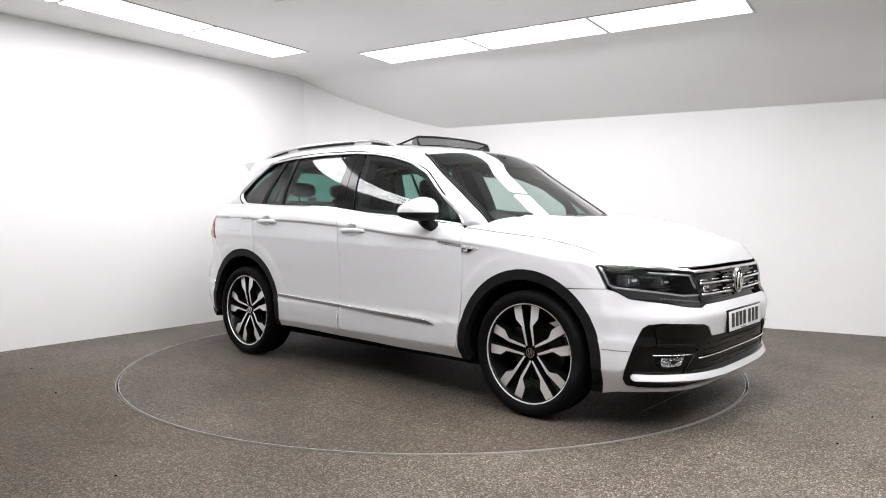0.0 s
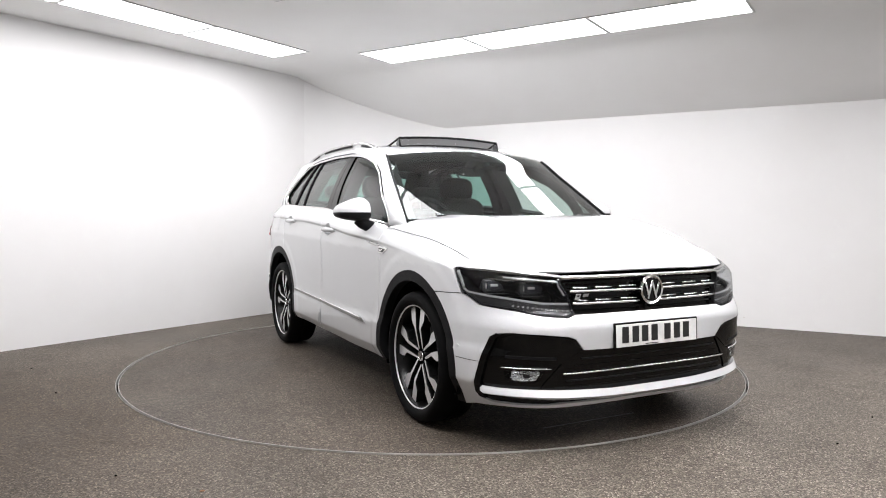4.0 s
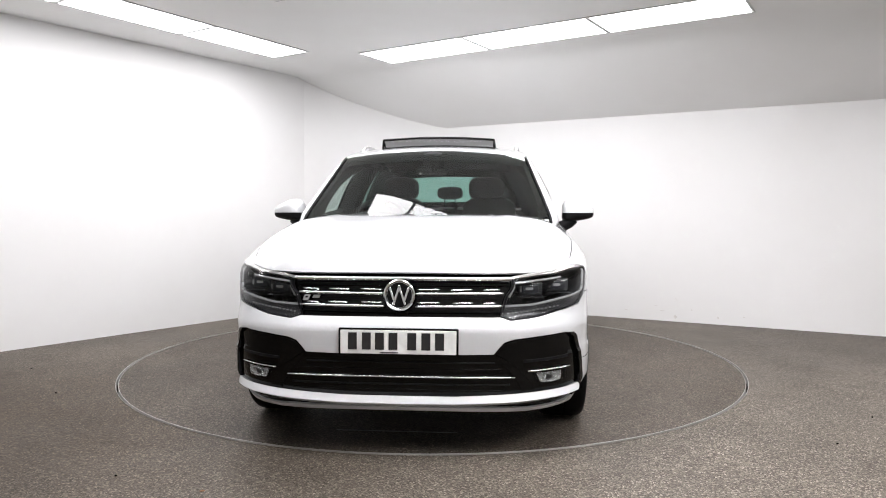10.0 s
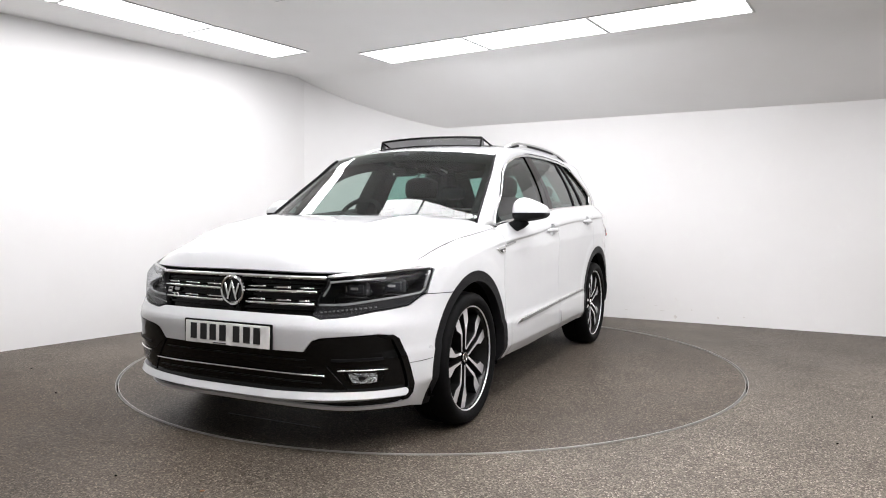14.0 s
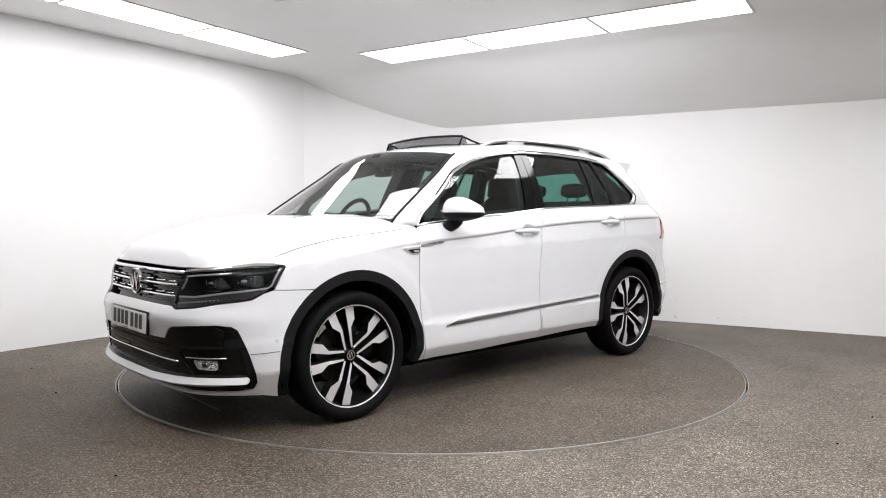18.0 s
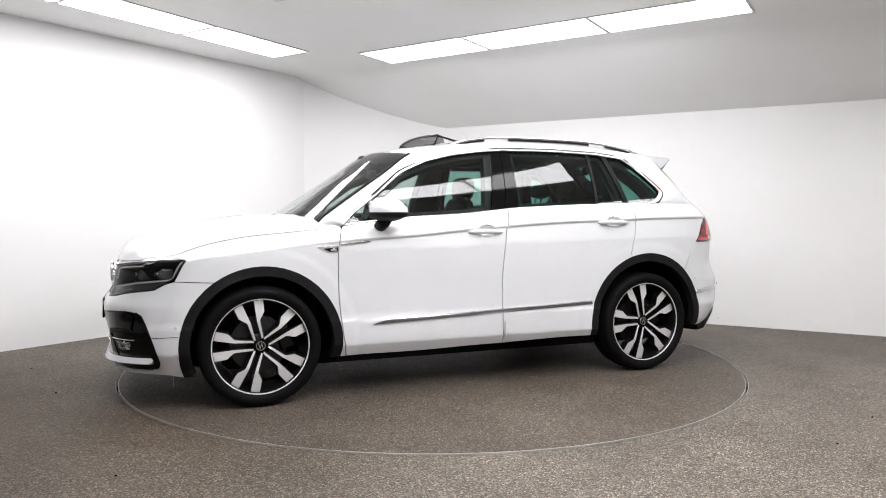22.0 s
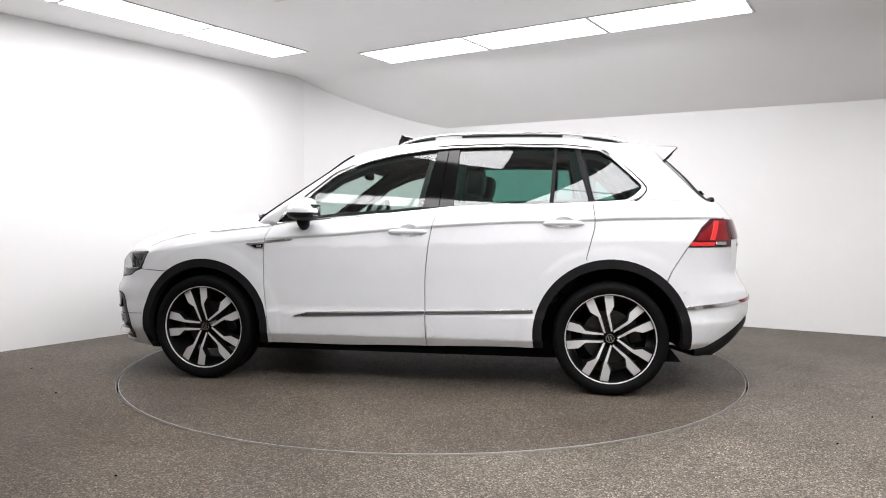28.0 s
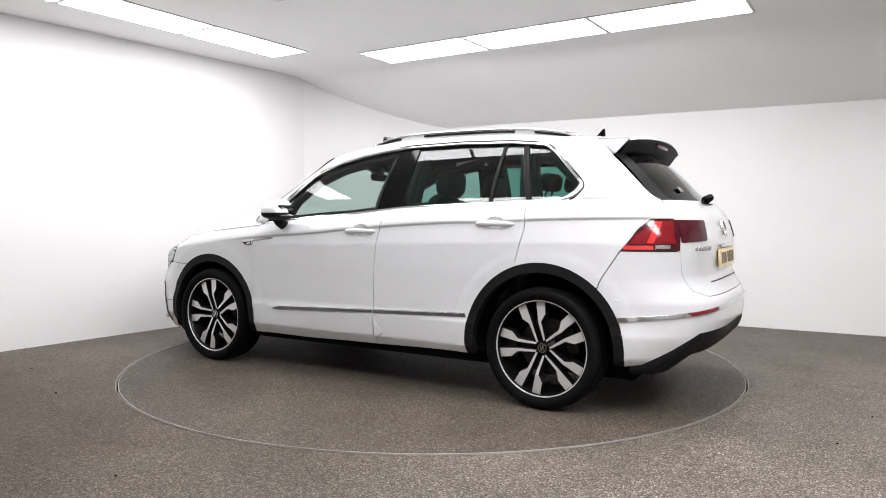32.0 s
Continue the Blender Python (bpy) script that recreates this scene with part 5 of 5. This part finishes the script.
    mirrored("mirror_base", shell_half("mirror_base", deep, -1, M_CLAD, 1.1205), "black lower shell", mir)
    mirrored("mirror_line", shell_half("mirror_line", [0.005] * 9, -1, M_BLACK, 1.1225, 0.0012), "thin indicator line", mir)
    stalk = tube("mirror_stalk", [(0.612, 0.925, 1.086), (0.618, 0.900, 1.060), (0.624, 0.872, 1.040), (0.628, 0.835, 1.030)], [0.044, 0.042, 0.036, 0.034], M_CLAD, 16)
    mirrored("mirror_stalk", stalk, "black stalk", mir)
    rim = rbox("mirror_rim", (0.020, 0.150, 0.084), M_CLAD, 0.009, 3, shift=(0.518, 0.952, 1.132))
    mirrored("mirror_rim", rim, "black rim round the glass", mir)
    mirrored("mirror_glass", rbox("mirror_glass", (0.004, 0.126, 0.062), M_MIRROR, 0.0015, shift=(0.5075, 0.952, 1.132)), "mirror glass", mir)
    # parking sensors
    for x, z in ((1.800, 0.483), (-1.775, 0.648)):
        P = skin(np.array([ux(x, z)]), np.array([z]))[0]
        for sg in (1, -1):
            part("parking_sensor", revolve("parking_sensor", [(0.0, 0.001), (0.0085, 0.001), (0.0088, -0.0015), (0.0100, -0.0015), (0.0104, 0.0012), (0.0115, 0.0)], M_PAINT, 24), car, "small round parking sensor", BASE @ pose(P[0], (P[1] + 0.001) * sg, z, 0, 0, (-22 if x > 0 else 14) if sg > 0 else 180 + (22 if x > 0 else -14)))
    # fuel flap on the right-hand rear quarter
    fo = rounded([(-1.40, 0.98), (-1.58, 0.985), (-1.58, 1.135), (-1.40, 1.130)], 0.02)
    part("fuel_flap", panel("fuel_flap", fo, skin, M_PAINT, off=0.002, depth=0.004, mirror=True), car, "white fuel filler flap", BASE)


flanks()


# ---- roof: rails, sunroof, wind deflector, aerial, spoiler ----
def roof_z(x, y):
    xr = [p[0] for p in RAIL[5:13]][::-1]
    z = np.interp(x, xr, [p[2] for p in RAIL[5:13]][::-1])
    w = np.interp(x, xr, [p[1] for p in RAIL[5:13]][::-1])
    return z + 0.038 * (1 - np.abs(np.asarray(y) / w) ** 2.2)


def roof_top():
    pts = [(0.045, 0.575, 1.578), (-0.02, 0.577, 1.600), (-0.21, 0.579, 1.634), (-0.40, 0.580, 1.643), (-0.69, 0.580, 1.645), (-1.05, 0.582, 1.635), (-1.25, 0.585, 1.615), (-1.40, 0.590, 1.586), (-1.45, 0.592, 1.568)]
    P = spline(pts, 50)
    rail = mirrored("roof_rail", tube("roof_rail", P, 0.0135, M_SATIN, 12, 0.8), "satin silver roof rail")
    for a, b in ((0.03, -0.20), (-0.38, -1.04), (-1.17, -1.40)):
        xs = np.linspace(a, b, 16)
        z1 = np.interp(xs, P[::-1, 0], P[::-1, 2]) - 0.008
        z0 = z1 - 0.015
        G = [[(x, 0.594, zz0), (x, 0.594, zz1)] for x, zz0, zz1 in zip(xs, z0, z1)]
        mirrored("rail_gap", grid_mesh("rail_gap", G, M_CLAD, flip=True), "black strip under the rail", rail)
    G = [[(p[0], 0.590, p[2] - 0.065), (p[0], 0.588, p[2] - 0.030), (p[0], 0.586, p[2] - 0.004)] for p in P]
    mirrored("rail_foot", grid_mesh("rail_foot", G, M_PAINT, flip=True), "white roof rail base", rail)
    # dark glass roof
    xs, ys = np.linspace(0.02, -1.22, 22), np.linspace(-0.44, 0.44, 15)
    G = [[(x, y, float(roof_z(x, y)) + 0.005) for y in ys] for x in xs]
    sr = part("sunroof", grid_mesh("sunroof", G, M_BLACK), car, "dark glass sunroof, slid open", BASE)
    # raised wind deflector: net in a frame
    ys = np.linspace(-0.41, 0.41, 17)
    arch = 0.014 * (1 - (ys / 0.41) ** 2)
    low = np.c_[np.full(17, 0.095) + 0.03 * (1 - (ys / 0.41) ** 2), ys, roof_z(np.full(17, 0.09), ys) + 0.004]
    top = np.c_[np.full(17, 0.070) + 0.03 * (1 - (ys / 0.41) ** 2), ys, 1.660 + arch]
    df = part("wind_deflector", tube("wind_deflector", top, 0.0085, M_BLACK, 8), car, "raised black mesh wind deflector", BASE)
    part("net", grid_mesh("net", [low, low * 0.5 + top * 0.5 + (0.01, 0, 0.004), top], M_NET), df, "dark see-through mesh")
    part("lower_bar", tube("lower_bar", low, 0.007, M_BLACK, 8), df)
    for s in (-1, 1):
        part("end_bar", tube("end_bar", [low[0 if s < 0 else -1], top[0 if s < 0 else -1]], 0.007, M_BLACK, 8), df)
        part("arm", tube("arm", [(0.070, 0.41 * s, 1.658), (-0.03, 0.415 * s, 1.632), (-0.12, 0.42 * s, 1.612)], 0.007, M_BLACK, 8), df)
        part("end_web", grid_mesh("end_web", [[low[0 if s < 0 else -1], (0.02, 0.41 * s, 1.612)], [top[0 if s < 0 else -1], (0.03, 0.41 * s, 1.640)]], M_NET), df)
    fin = prism("aerial", [(-1.30, 1.605), (-1.37, 1.640), (-1.405, 1.678), (-1.415, 1.678), (-1.42, 1.605)], 0.02, M_BLACK, 0.004)
    part("aerial", fin, car, "black fin aerial", BASE @ pose(0, 0.01, 0.0))
    # spoiler over the rear window
    k = np.linspace(-1, 1, 27)
    rows = []
    for t in np.linspace(0, 1, 8):
        x = -1.548 - 0.052 * (1 - k ** 2) - t * (0.205 - 0.0 * k ** 2)
        z = 1.543 + 0.047 * (1 - np.abs(k) ** 2.2) + t * (0.0 - 0.012 * (1 - k ** 2)) + 0.012 * math.sin(t * math.pi) * 0.4
        rows.append(np.stack([x, k * (0.61 - 0.01 * t), z], axis=1))
    lastx = rows[-1].copy()
    a = lastx - np.array([0.006, 0, 0.012])
    b = lastx + np.array([0.012, 0, -0.026])
    sp = part("spoiler", grid_mesh("spoiler", rows + [a], M_PAINT), car, "white roof spoiler with a black underside", BASE)
    u0 = b.copy()
    u1 = np.stack([-1.700 - 0.055 * (1 - k ** 2), k * 0.600, 1.462 + 0.035 * (1 - np.abs(k) ** 2)], axis=1)
    u2 = np.stack([-1.655 - 0.055 * (1 - k ** 2), k * 0.600, 1.452 + 0.035 * (1 - np.abs(k) ** 2)], axis=1)
    part("underside", grid_mesh("underside", [a, u0, u1, u2], M_CLAD), sp, "black underside")
    part("brake_light", rbox("brake_light", (0.012, 0.26, 0.022), M_RED_DARK, 0.004, shift=(-1.788, 0, 1.535)), sp, "slim high brake light")
    for s in (1, -1):
        tri = [(-1.552, 1.548), (-1.752, 1.541), (-1.745, 1.530), (-1.675, 1.462), (-1.650, 1.452)]
        part("side_fin", prism("side_fin", tri if s > 0 else tri, 0.012, M_PAINT, 0.0), sp, "white side fin", pose(0, 0.611 * s if s > 0 else -0.599, 0))


roof_top()


# ---- tail ----
def tail():
    k = np.linspace(-1, 1, 25)
    rows = []
    for x, y, z in spline(RAIL[12:], 18):
        rows.append(np.stack([x - (0.155 - 0.085 * np.clip((z - 1.18) / 0.36, 0, 1)) * (1 - k ** 2), (y - 0.004) * k, z + 0.03 * (1 - k ** 2) * np.clip((z - 1.2) / 0.3, 0, 1) + 0.0], axis=1))
    part("rear_window", grid_mesh("rear_window", rows, M_GLASS_DARK), car, "dark tinted rear window", BASE)
    G = np.array(rows)
    for e in (G[:, :3], G[:, -3:]):
        part("window_edge", grid_mesh("window_edge", e + np.array([-0.012, 0, 0.004]), M_CLAD), car, "black trim along the rear window", BASE)
    for e in (G[:, :4], G[:, -4:], G[-4:]):
        part("window_band", grid_mesh("window_band", e + np.array([0.004, 0, -0.002]), M_BLACK), car, "black printed band", BASE)
    part("sticker", rbox("sticker", (0.002, 0.10, 0.035), M_LAMP_GREY, 0.0), car, "small grey sticker inside the rear window", BASE @ pose(-1.965, 0.28, 1.26, 0, 38, 0))
    part("rear_wiper", tube("rear_wiper", [(-2.062, 0.0, 1.196), (-2.060, -0.03, 1.202), (-1.985, -0.34, 1.232)], [0.014, 0.010, 0.005], M_BLACK, 8), car, "black rear wiper", BASE)
    part("wiper_cap", blob("wiper_cap", (0.085, 0.060, 0.050), M_BLACK, 2.6, 12), car, "black wiper cap", BASE @ pose(-2.066, 0.0, 1.206, 0, 30, 0))
    # lamps
    o = S((-1.790, 0.920), (-1.872, 1.034), (-1.928, 1.083)) + Re((0.699, 1.083), (0.705, 1.0), (0.719, 0.920))
    lamps = both("tail_lamp", rounded(o, [0.004, 0.03, 0.02, 0.004, 0.0, 0.004]), skin, M_RED_DARK, None, "red tail lamp", off=0.006, depth=0.02, step=0.02)
    both("lamp_band", S((-1.832, 0.955), (-1.862, 1.000), (-1.95, 1.073)) + Re((0.712, 1.074), (0.735, 1.0), (0.735, 0.955)), skin, M_RED, lamps, "red field", off=0.008, depth=0.004, step=0.02)
    both("lamp_band", S((-1.945, 1.072), (-1.975, 1.072)) + S((-1.945, 0.958), (-1.915, 0.958)), skin, M_RED_BRIGHT, lamps, "bright red slanting band", off=0.010, depth=0.004, step=0.02)
    both("lamp_band", S((-1.808, 0.945), (-1.945, 0.945), (-1.945, 0.926), (-1.80, 0.926)), skin, M_RED_BRIGHT, lamps, "bright red strip", off=0.010, depth=0.004, step=0.02)
    both("reversing_light", S((-1.955, 0.948), (-2.02, 0.948), (-2.02, 0.930), (-1.955, 0.930)), skin, M_SATIN, lamps, "clear reversing light", off=0.010, depth=0.004, step=0.02)
    i = Re((0.696, 1.082), (0.44, 1.078), (0.475, 0.968), (0.703, 0.960))
    inner = both("inner_lamp", rounded(i, 0.008), skin, M_RED_DARK, None, "dark red inner tail lamp", off=0.006, depth=0.02, step=0.02)
    # bumper trim and reflectors
    tr = S((-1.782, 0.549), (-1.90, 0.560)) + Re((0.72, 0.583), (0.50, 0.598), (0.25, 0.604), (0.0, 0.605))
    h = 0.0105
    full = [(u, z + h) for u, z in tr] + [(-2 * U_END - u, z + h) for u, z in tr][::-1][1:]
    full += [(-2 * U_END - u, z - h) for u, z in tr] + [(u, z - h) for u, z in tr][::-1][1:]
    part("bumper_trim", panel("bumper_trim", full, skin, M_CHROME, off=0.006, depth=0.015, step=0.02, edge=0.004), car, "bright trim strip round the bumper", BASE)
    rf = Re((0.735, 0.590), (0.50, 0.608), (0.50, 0.590), (0.715, 0.573))
    both("reflector", rf, skin, M_RED, None, "slim red reflector", off=0.010, depth=0.008, step=0.02)
    # plate, emblem, lettering as bars
    p = part("number_plate", rbox("number_plate", (0.010, 0.52, 0.111), M_PLATE_YELLOW, 0.003), car, "yellow rear number plate", BASE @ pose(-2.186, 0, 0.858, 0, 4, 0))
    for y in (-0.20, -0.14, -0.08, -0.02, 0.065, 0.125, 0.185):
        part("character_bar", rbox("character_bar", (0.002, 0.040, 0.066), M_INK_BROWN, 0.0), p, "", pose(-0.006, y, 0))
    part("plate_handle", rbox("plate_handle", (0.03, 0.46, 0.020), M_CHROME, 0.006, shift=(-2.180, 0, 0.930)), car, "chrome strip over the plate", BASE)
    part("emblem", revolve("emblem", [(0.0, 0.006), (0.045, 0.006), (0.048, 0.010), (0.054, 0.008), (0.056, 0.0)], M_CHROME, 40), car, "round chrome emblem", BASE @ pose(-2.163, 0, 1.025, 0, 0, 90) @ pose(0, 0, 0, 12, 0, 0))
    for q in range(6):
        y = 0.60 - q * 0.034
        P = skin(np.array([uy(y, 0.925, False)]), np.array([0.925]))[0]
        part("letter_bar", rbox("letter_bar", (0.006, 0.024, 0.022), M_SATIN, 0.002, 1), TAILGATE, "", pose(P[0] - 0.001, P[1], 0.925, 0, 0, -20))
    # shade across the tailgate, laid on as a thin near-black band
    mid_band("gate_shade_line", -0.42, 0.42, 0.735, 0.735, 0.006, M_GAP_SHADE, TAILGATE, 0.0015, "dark strip painted as a shadow line", front=False, depth=0.004)
    for s in (1, -1):
        ex = part("exhaust", revolve("exhaust", [(0.030, 0.10), (0.034, -0.03), (0.040, -0.034), (0.043, -0.028), (0.042, 0.10)], M_DARK_CHROME, 28), car, "dull steel exhaust pipe", BASE @ pose(-2.0, 0.46 * s, 0.325, 0, 0, -90))


tail()


# ---- cabin ----
def seat(x, y, z, wide, tall):
    """A seat: cushion, backrest, headrest on two posts."""
    s = part("seat", blob("seat", (0.50, wide, 0.20), M_SEAT, 3.5, 14), car, "dark leather seat", BASE @ pose(x, y, z, 0, -6, 0))
    part("backrest", blob("backrest", (0.16, wide * 0.98, tall), M_SEAT, 3.6, 16), s, "dark leather backrest", pose(-0.30, 0, tall * 0.45, 0, -14, 0))
    return s


def headrest(x, y, z, w, h, tilt=-8, thick=0.10):
    r = part("headrest", blob("headrest", (thick, w, h), M_SEAT, 3.2, 14), car, "dark padded headrest", BASE @ pose(x, y, z, 0, tilt, 0))
    for d in (-0.05, 0.05):
        part("post", tube("post", [(0, d, -h * 0.4), (0.02, d, -h * 0.5 - 0.10)], 0.006, M_SATIN, 8), r)


def shrunk(poly, d):
    """An outline drawn in by d."""
    P = dense(poly, 0.04)
    T = np.roll(P, -1, axis=0) - np.roll(P, 1, axis=0)
    T /= np.maximum(np.linalg.norm(T, axis=1), 1e-9)[:, None]
    N = np.c_[-T[:, 1], T[:, 0]]
    if ((P.mean(axis=0) - P) * N).sum() < 0:
        N = -N
    return P + N * d


def inner_trim():
    """Dark trim frames inside the windows, and the padded pillars between them."""
    fr = WIN[3:8] + [(-0.215, 1.543), (-0.140, 1.139)] + WIN_LOW[-3:]
    both("window_trim", shrunk(fr, -0.003), pane, M_TRIM, FDOORS, "dark padded trim inside the window", holes=[shrunk(fr, 0.030)], off=-0.022, depth=0.055, step=0.04)
    rr = [(-0.372, 1.552), (-0.69, 1.556), (-1.056, 1.545), (-1.118, 1.536), (-1.210, 1.188), (-1.059, 1.182), (-0.706, 1.171), (-0.353, 1.156)]
    both("window_trim", shrunk(rr, -0.003), pane, M_TRIM, RDOORS, "dark padded trim inside the window", holes=[shrunk(rr, 0.030)], off=-0.022, depth=0.055, step=0.04)
    both("pillar_pad", [(-0.195, 1.540), (-0.405, 1.552), (-0.410, 1.10), (-0.115, 1.10)], pane, M_TRIM, None, "dark middle pillar lining", off=-0.060, depth=0.06, step=0.05)
    q = [(-1.085, 1.548), (-1.270, 1.528), (-1.44, 1.400), (-1.560, 1.275), (-1.52, 1.190), (-1.155, 1.165)]
    hole = rounded([(-1.180, 1.500), (-1.290, 1.480), (-1.405, 1.370), (-1.475, 1.285), (-1.455, 1.225), (-1.265, 1.218)], 0.03)
    both("pillar_pad", q, pane, M_TRIM, None, "dark rear pillar lining with a window opening", holes=[hole], off=-0.050, depth=0.09, step=0.05)


inner_trim()


def cabin():
    for y in (0.37, -0.37):
        seat(-0.02, y, 0.62, 0.52, 0.64)
        headrest(-0.445, 0.345 * math.copysign(1, y), 1.322, 0.285, 0.185, -6, 0.13)
        part("backrest_top", blob("backrest_top", (0.14, 0.43, 0.26), M_SEAT, 3.0, 14), car, "rounded top of the backrest", BASE @ pose(-0.415, y, 1.125, 0, -12, 0))
    for y in (0.42, 0.0, -0.42):
        seat(-0.80, y, 0.62, 0.42, 0.62)
        headrest(-1.21, y, 1.310, 0.235, 0.115)
    # dashboard with a cowl before the wheel
    G = []
    for y in np.linspace(-0.74, 0.74, 25):
        h = 0.035 * math.exp(-((y + 0.37) / 0.16) ** 2)
        G.append([(1.03, y, 1.055), (0.90, y, 1.082), (0.74, y, 1.098 + h), (0.62, y, 1.088 + h), (0.56, y, 1.01 + h * 0.5), (0.56, y, 0.85), (0.66, y, 0.62)])
    part("dashboard", grid_mesh("dashboard", G, M_TRIM, flip=True), car, "dark grey dashboard", BASE)
    ring = [(0.19 * math.cos(a) , 0.0, 0.19 * math.sin(a)) for a in np.linspace(0, 2 * math.pi, 41)]
    sw = part("steering_wheel", tube("steering_wheel", [(0.0, x, z) for x, _, z in ring], 0.016, M_TRIM, 10, cap=False), car, "black steering wheel", BASE @ pose(0.46, -0.37, 1.045, 0, -24, 0))
    part("wheel_hub", blob("wheel_hub", (0.06, 0.17, 0.13), M_TRIM, 3, 12), sw, "", pose(0.01, 0, 0))
    for a in (0, 180, 270):
        part("wheel_spoke", rbox("wheel_spoke", (0.02, 0.12, 0.035), M_TRIM, 0.006), sw, "", pose(0.008, 0.13 * math.cos(radians(a)), 0.13 * math.sin(radians(a)), 90 - a + 90 if a == 270 else 0, 0, 0))
    part("rear_view_mirror", blob("rear_view_mirror", (0.04, 0.215, 0.062), M_TRIM, 3.2, 12), car, "black interior mirror", BASE @ pose(0.43, -0.018, 1.406, 0, 0, 0))
    part("sensor_housing", blob("sensor_housing", (0.16, 0.15, 0.06), M_TRIM, 3.0, 12), car, "black sensor housing behind the windscreen", BASE @ pose(0.46, 0.0, 1.478, 0, -35, 0))
    # small white disc on the face of the interior mirror
    part("mirror_dot", revolve("mirror_dot", [(0.0, 0.004), (0.006, 0.003), (0.008, 0.0)], M_REFLECT, 16), car, "small round white dot on the interior mirror", BASE @ pose(0.452, -0.093, 1.392, 0, 0, -90))
    part("mirror_stem", tube("mirror_stem", [(0.44, 0, 1.41), (0.47, 0, 1.47)], 0.014, M_TRIM, 8), car, "", BASE)
    for s in (1, -1):
        part("sun_visor", rbox("sun_visor", (0.15, 0.36, 0.015), M_LINER, 0.006), car, "folded cloth sun visor", BASE @ pose(0.30, 0.36 * s, 1.498, 0, 14, 0))
    part("load_cover", rbox("load_cover", (0.75, 1.25, 0.02), M_TRIM, 0.006), car, "dark load cover", BASE @ pose(-1.62, 0, 1.12))
    part("bulkhead", rbox("bulkhead", (0.04, 1.5, 0.55), M_DARK, 0.0), car, "dark bulkhead", BASE @ pose(1.02, 0, 0.75))
    # cowl and wipers
    G = [[(0.93 + 0.15 * (1 - (y / 0.75) ** 2), y, 1.045), (1.00 + 0.16 * (1 - (y / 0.75) ** 2), y, 1.050), (1.08 + 0.14 * (1 - (y / 0.75) ** 2), y, 1.04)] for y in np.linspace(-0.66, 0.66, 21)]
    part("cowl", grid_mesh("cowl", G, M_CLAD, flip=False), car, "black plastic cowl under the windscreen", BASE)
    for y0, y1 in ((-0.08, -0.62), (0.40, -0.10)):
        P = [(1.06 + 0.06 * (1 - (y / 0.75) ** 2), y, 1.103) for y in np.linspace(y0, y1, 9)]
        w = part("wiper", tube("wiper", P, 0.007, M_BLACK, 6), car, "black windscreen wiper", BASE)
        part("wiper_pivot", blob("wiper_pivot", (0.05, 0.05, 0.03), M_BLACK, 2.5, 8), w, "", pose(P[0][0], P[0][1], 1.10))


cabin()


# ---- litter on the floor ----
def litter():
    leaf = tagged(new("dry_leaf", blob("dry_leaf", (0.022, 0.011, 0.006), M_LEAF, 2.0, 6)), "small dry brown leaf lying on the floor", "leaf")
    leaf.matrix_basis = pose(-0.93, -2.62, 0.004, 6, 4, 30)
    bits = ((-2.35, -1.05, 0.010), (0.75, -2.72, 0.013), (-1.35, -2.45, 0.008), (1.95, -2.05, 0.008), (2.4, -1.6, 0.007), (-2.9, -0.35, 0.010))
    first = tagged(new("grit", blob("grit", (0.012, 0.009, 0.007), M_DARK, 2.4, 5)), "crumb of dark grit lying on the floor", "grit", "grit on the floor")
    first.matrix_basis = pose(*bits[0][:2], 0.003, 0, 0, 20)
    for x, y, r in bits[1:]:
        copy_thing(first, pose(x, y, 0.003, 0, 0, x * 90))


litter()


# ---- what moves ----
# heading of the car in degrees, by seconds: a steady turn of about 5.3 degrees a second
HEADING = [(0, -41.57), (4, -62.86), (8, -84.28), (12, -105.83), (16, -127.22), (20, -148.30), (24, -169.29), (28, -190.32), (32, -211.30)]


def motions():
    walk(car, [(t, pose(0, 0, 0, 0, 0, a)) for t, a in HEADING])
    walk(TURNTABLE, [(t, pose(DISC_X, DISC_Y, 0, 0, 0, a)) for t, a in HEADING])


motions()
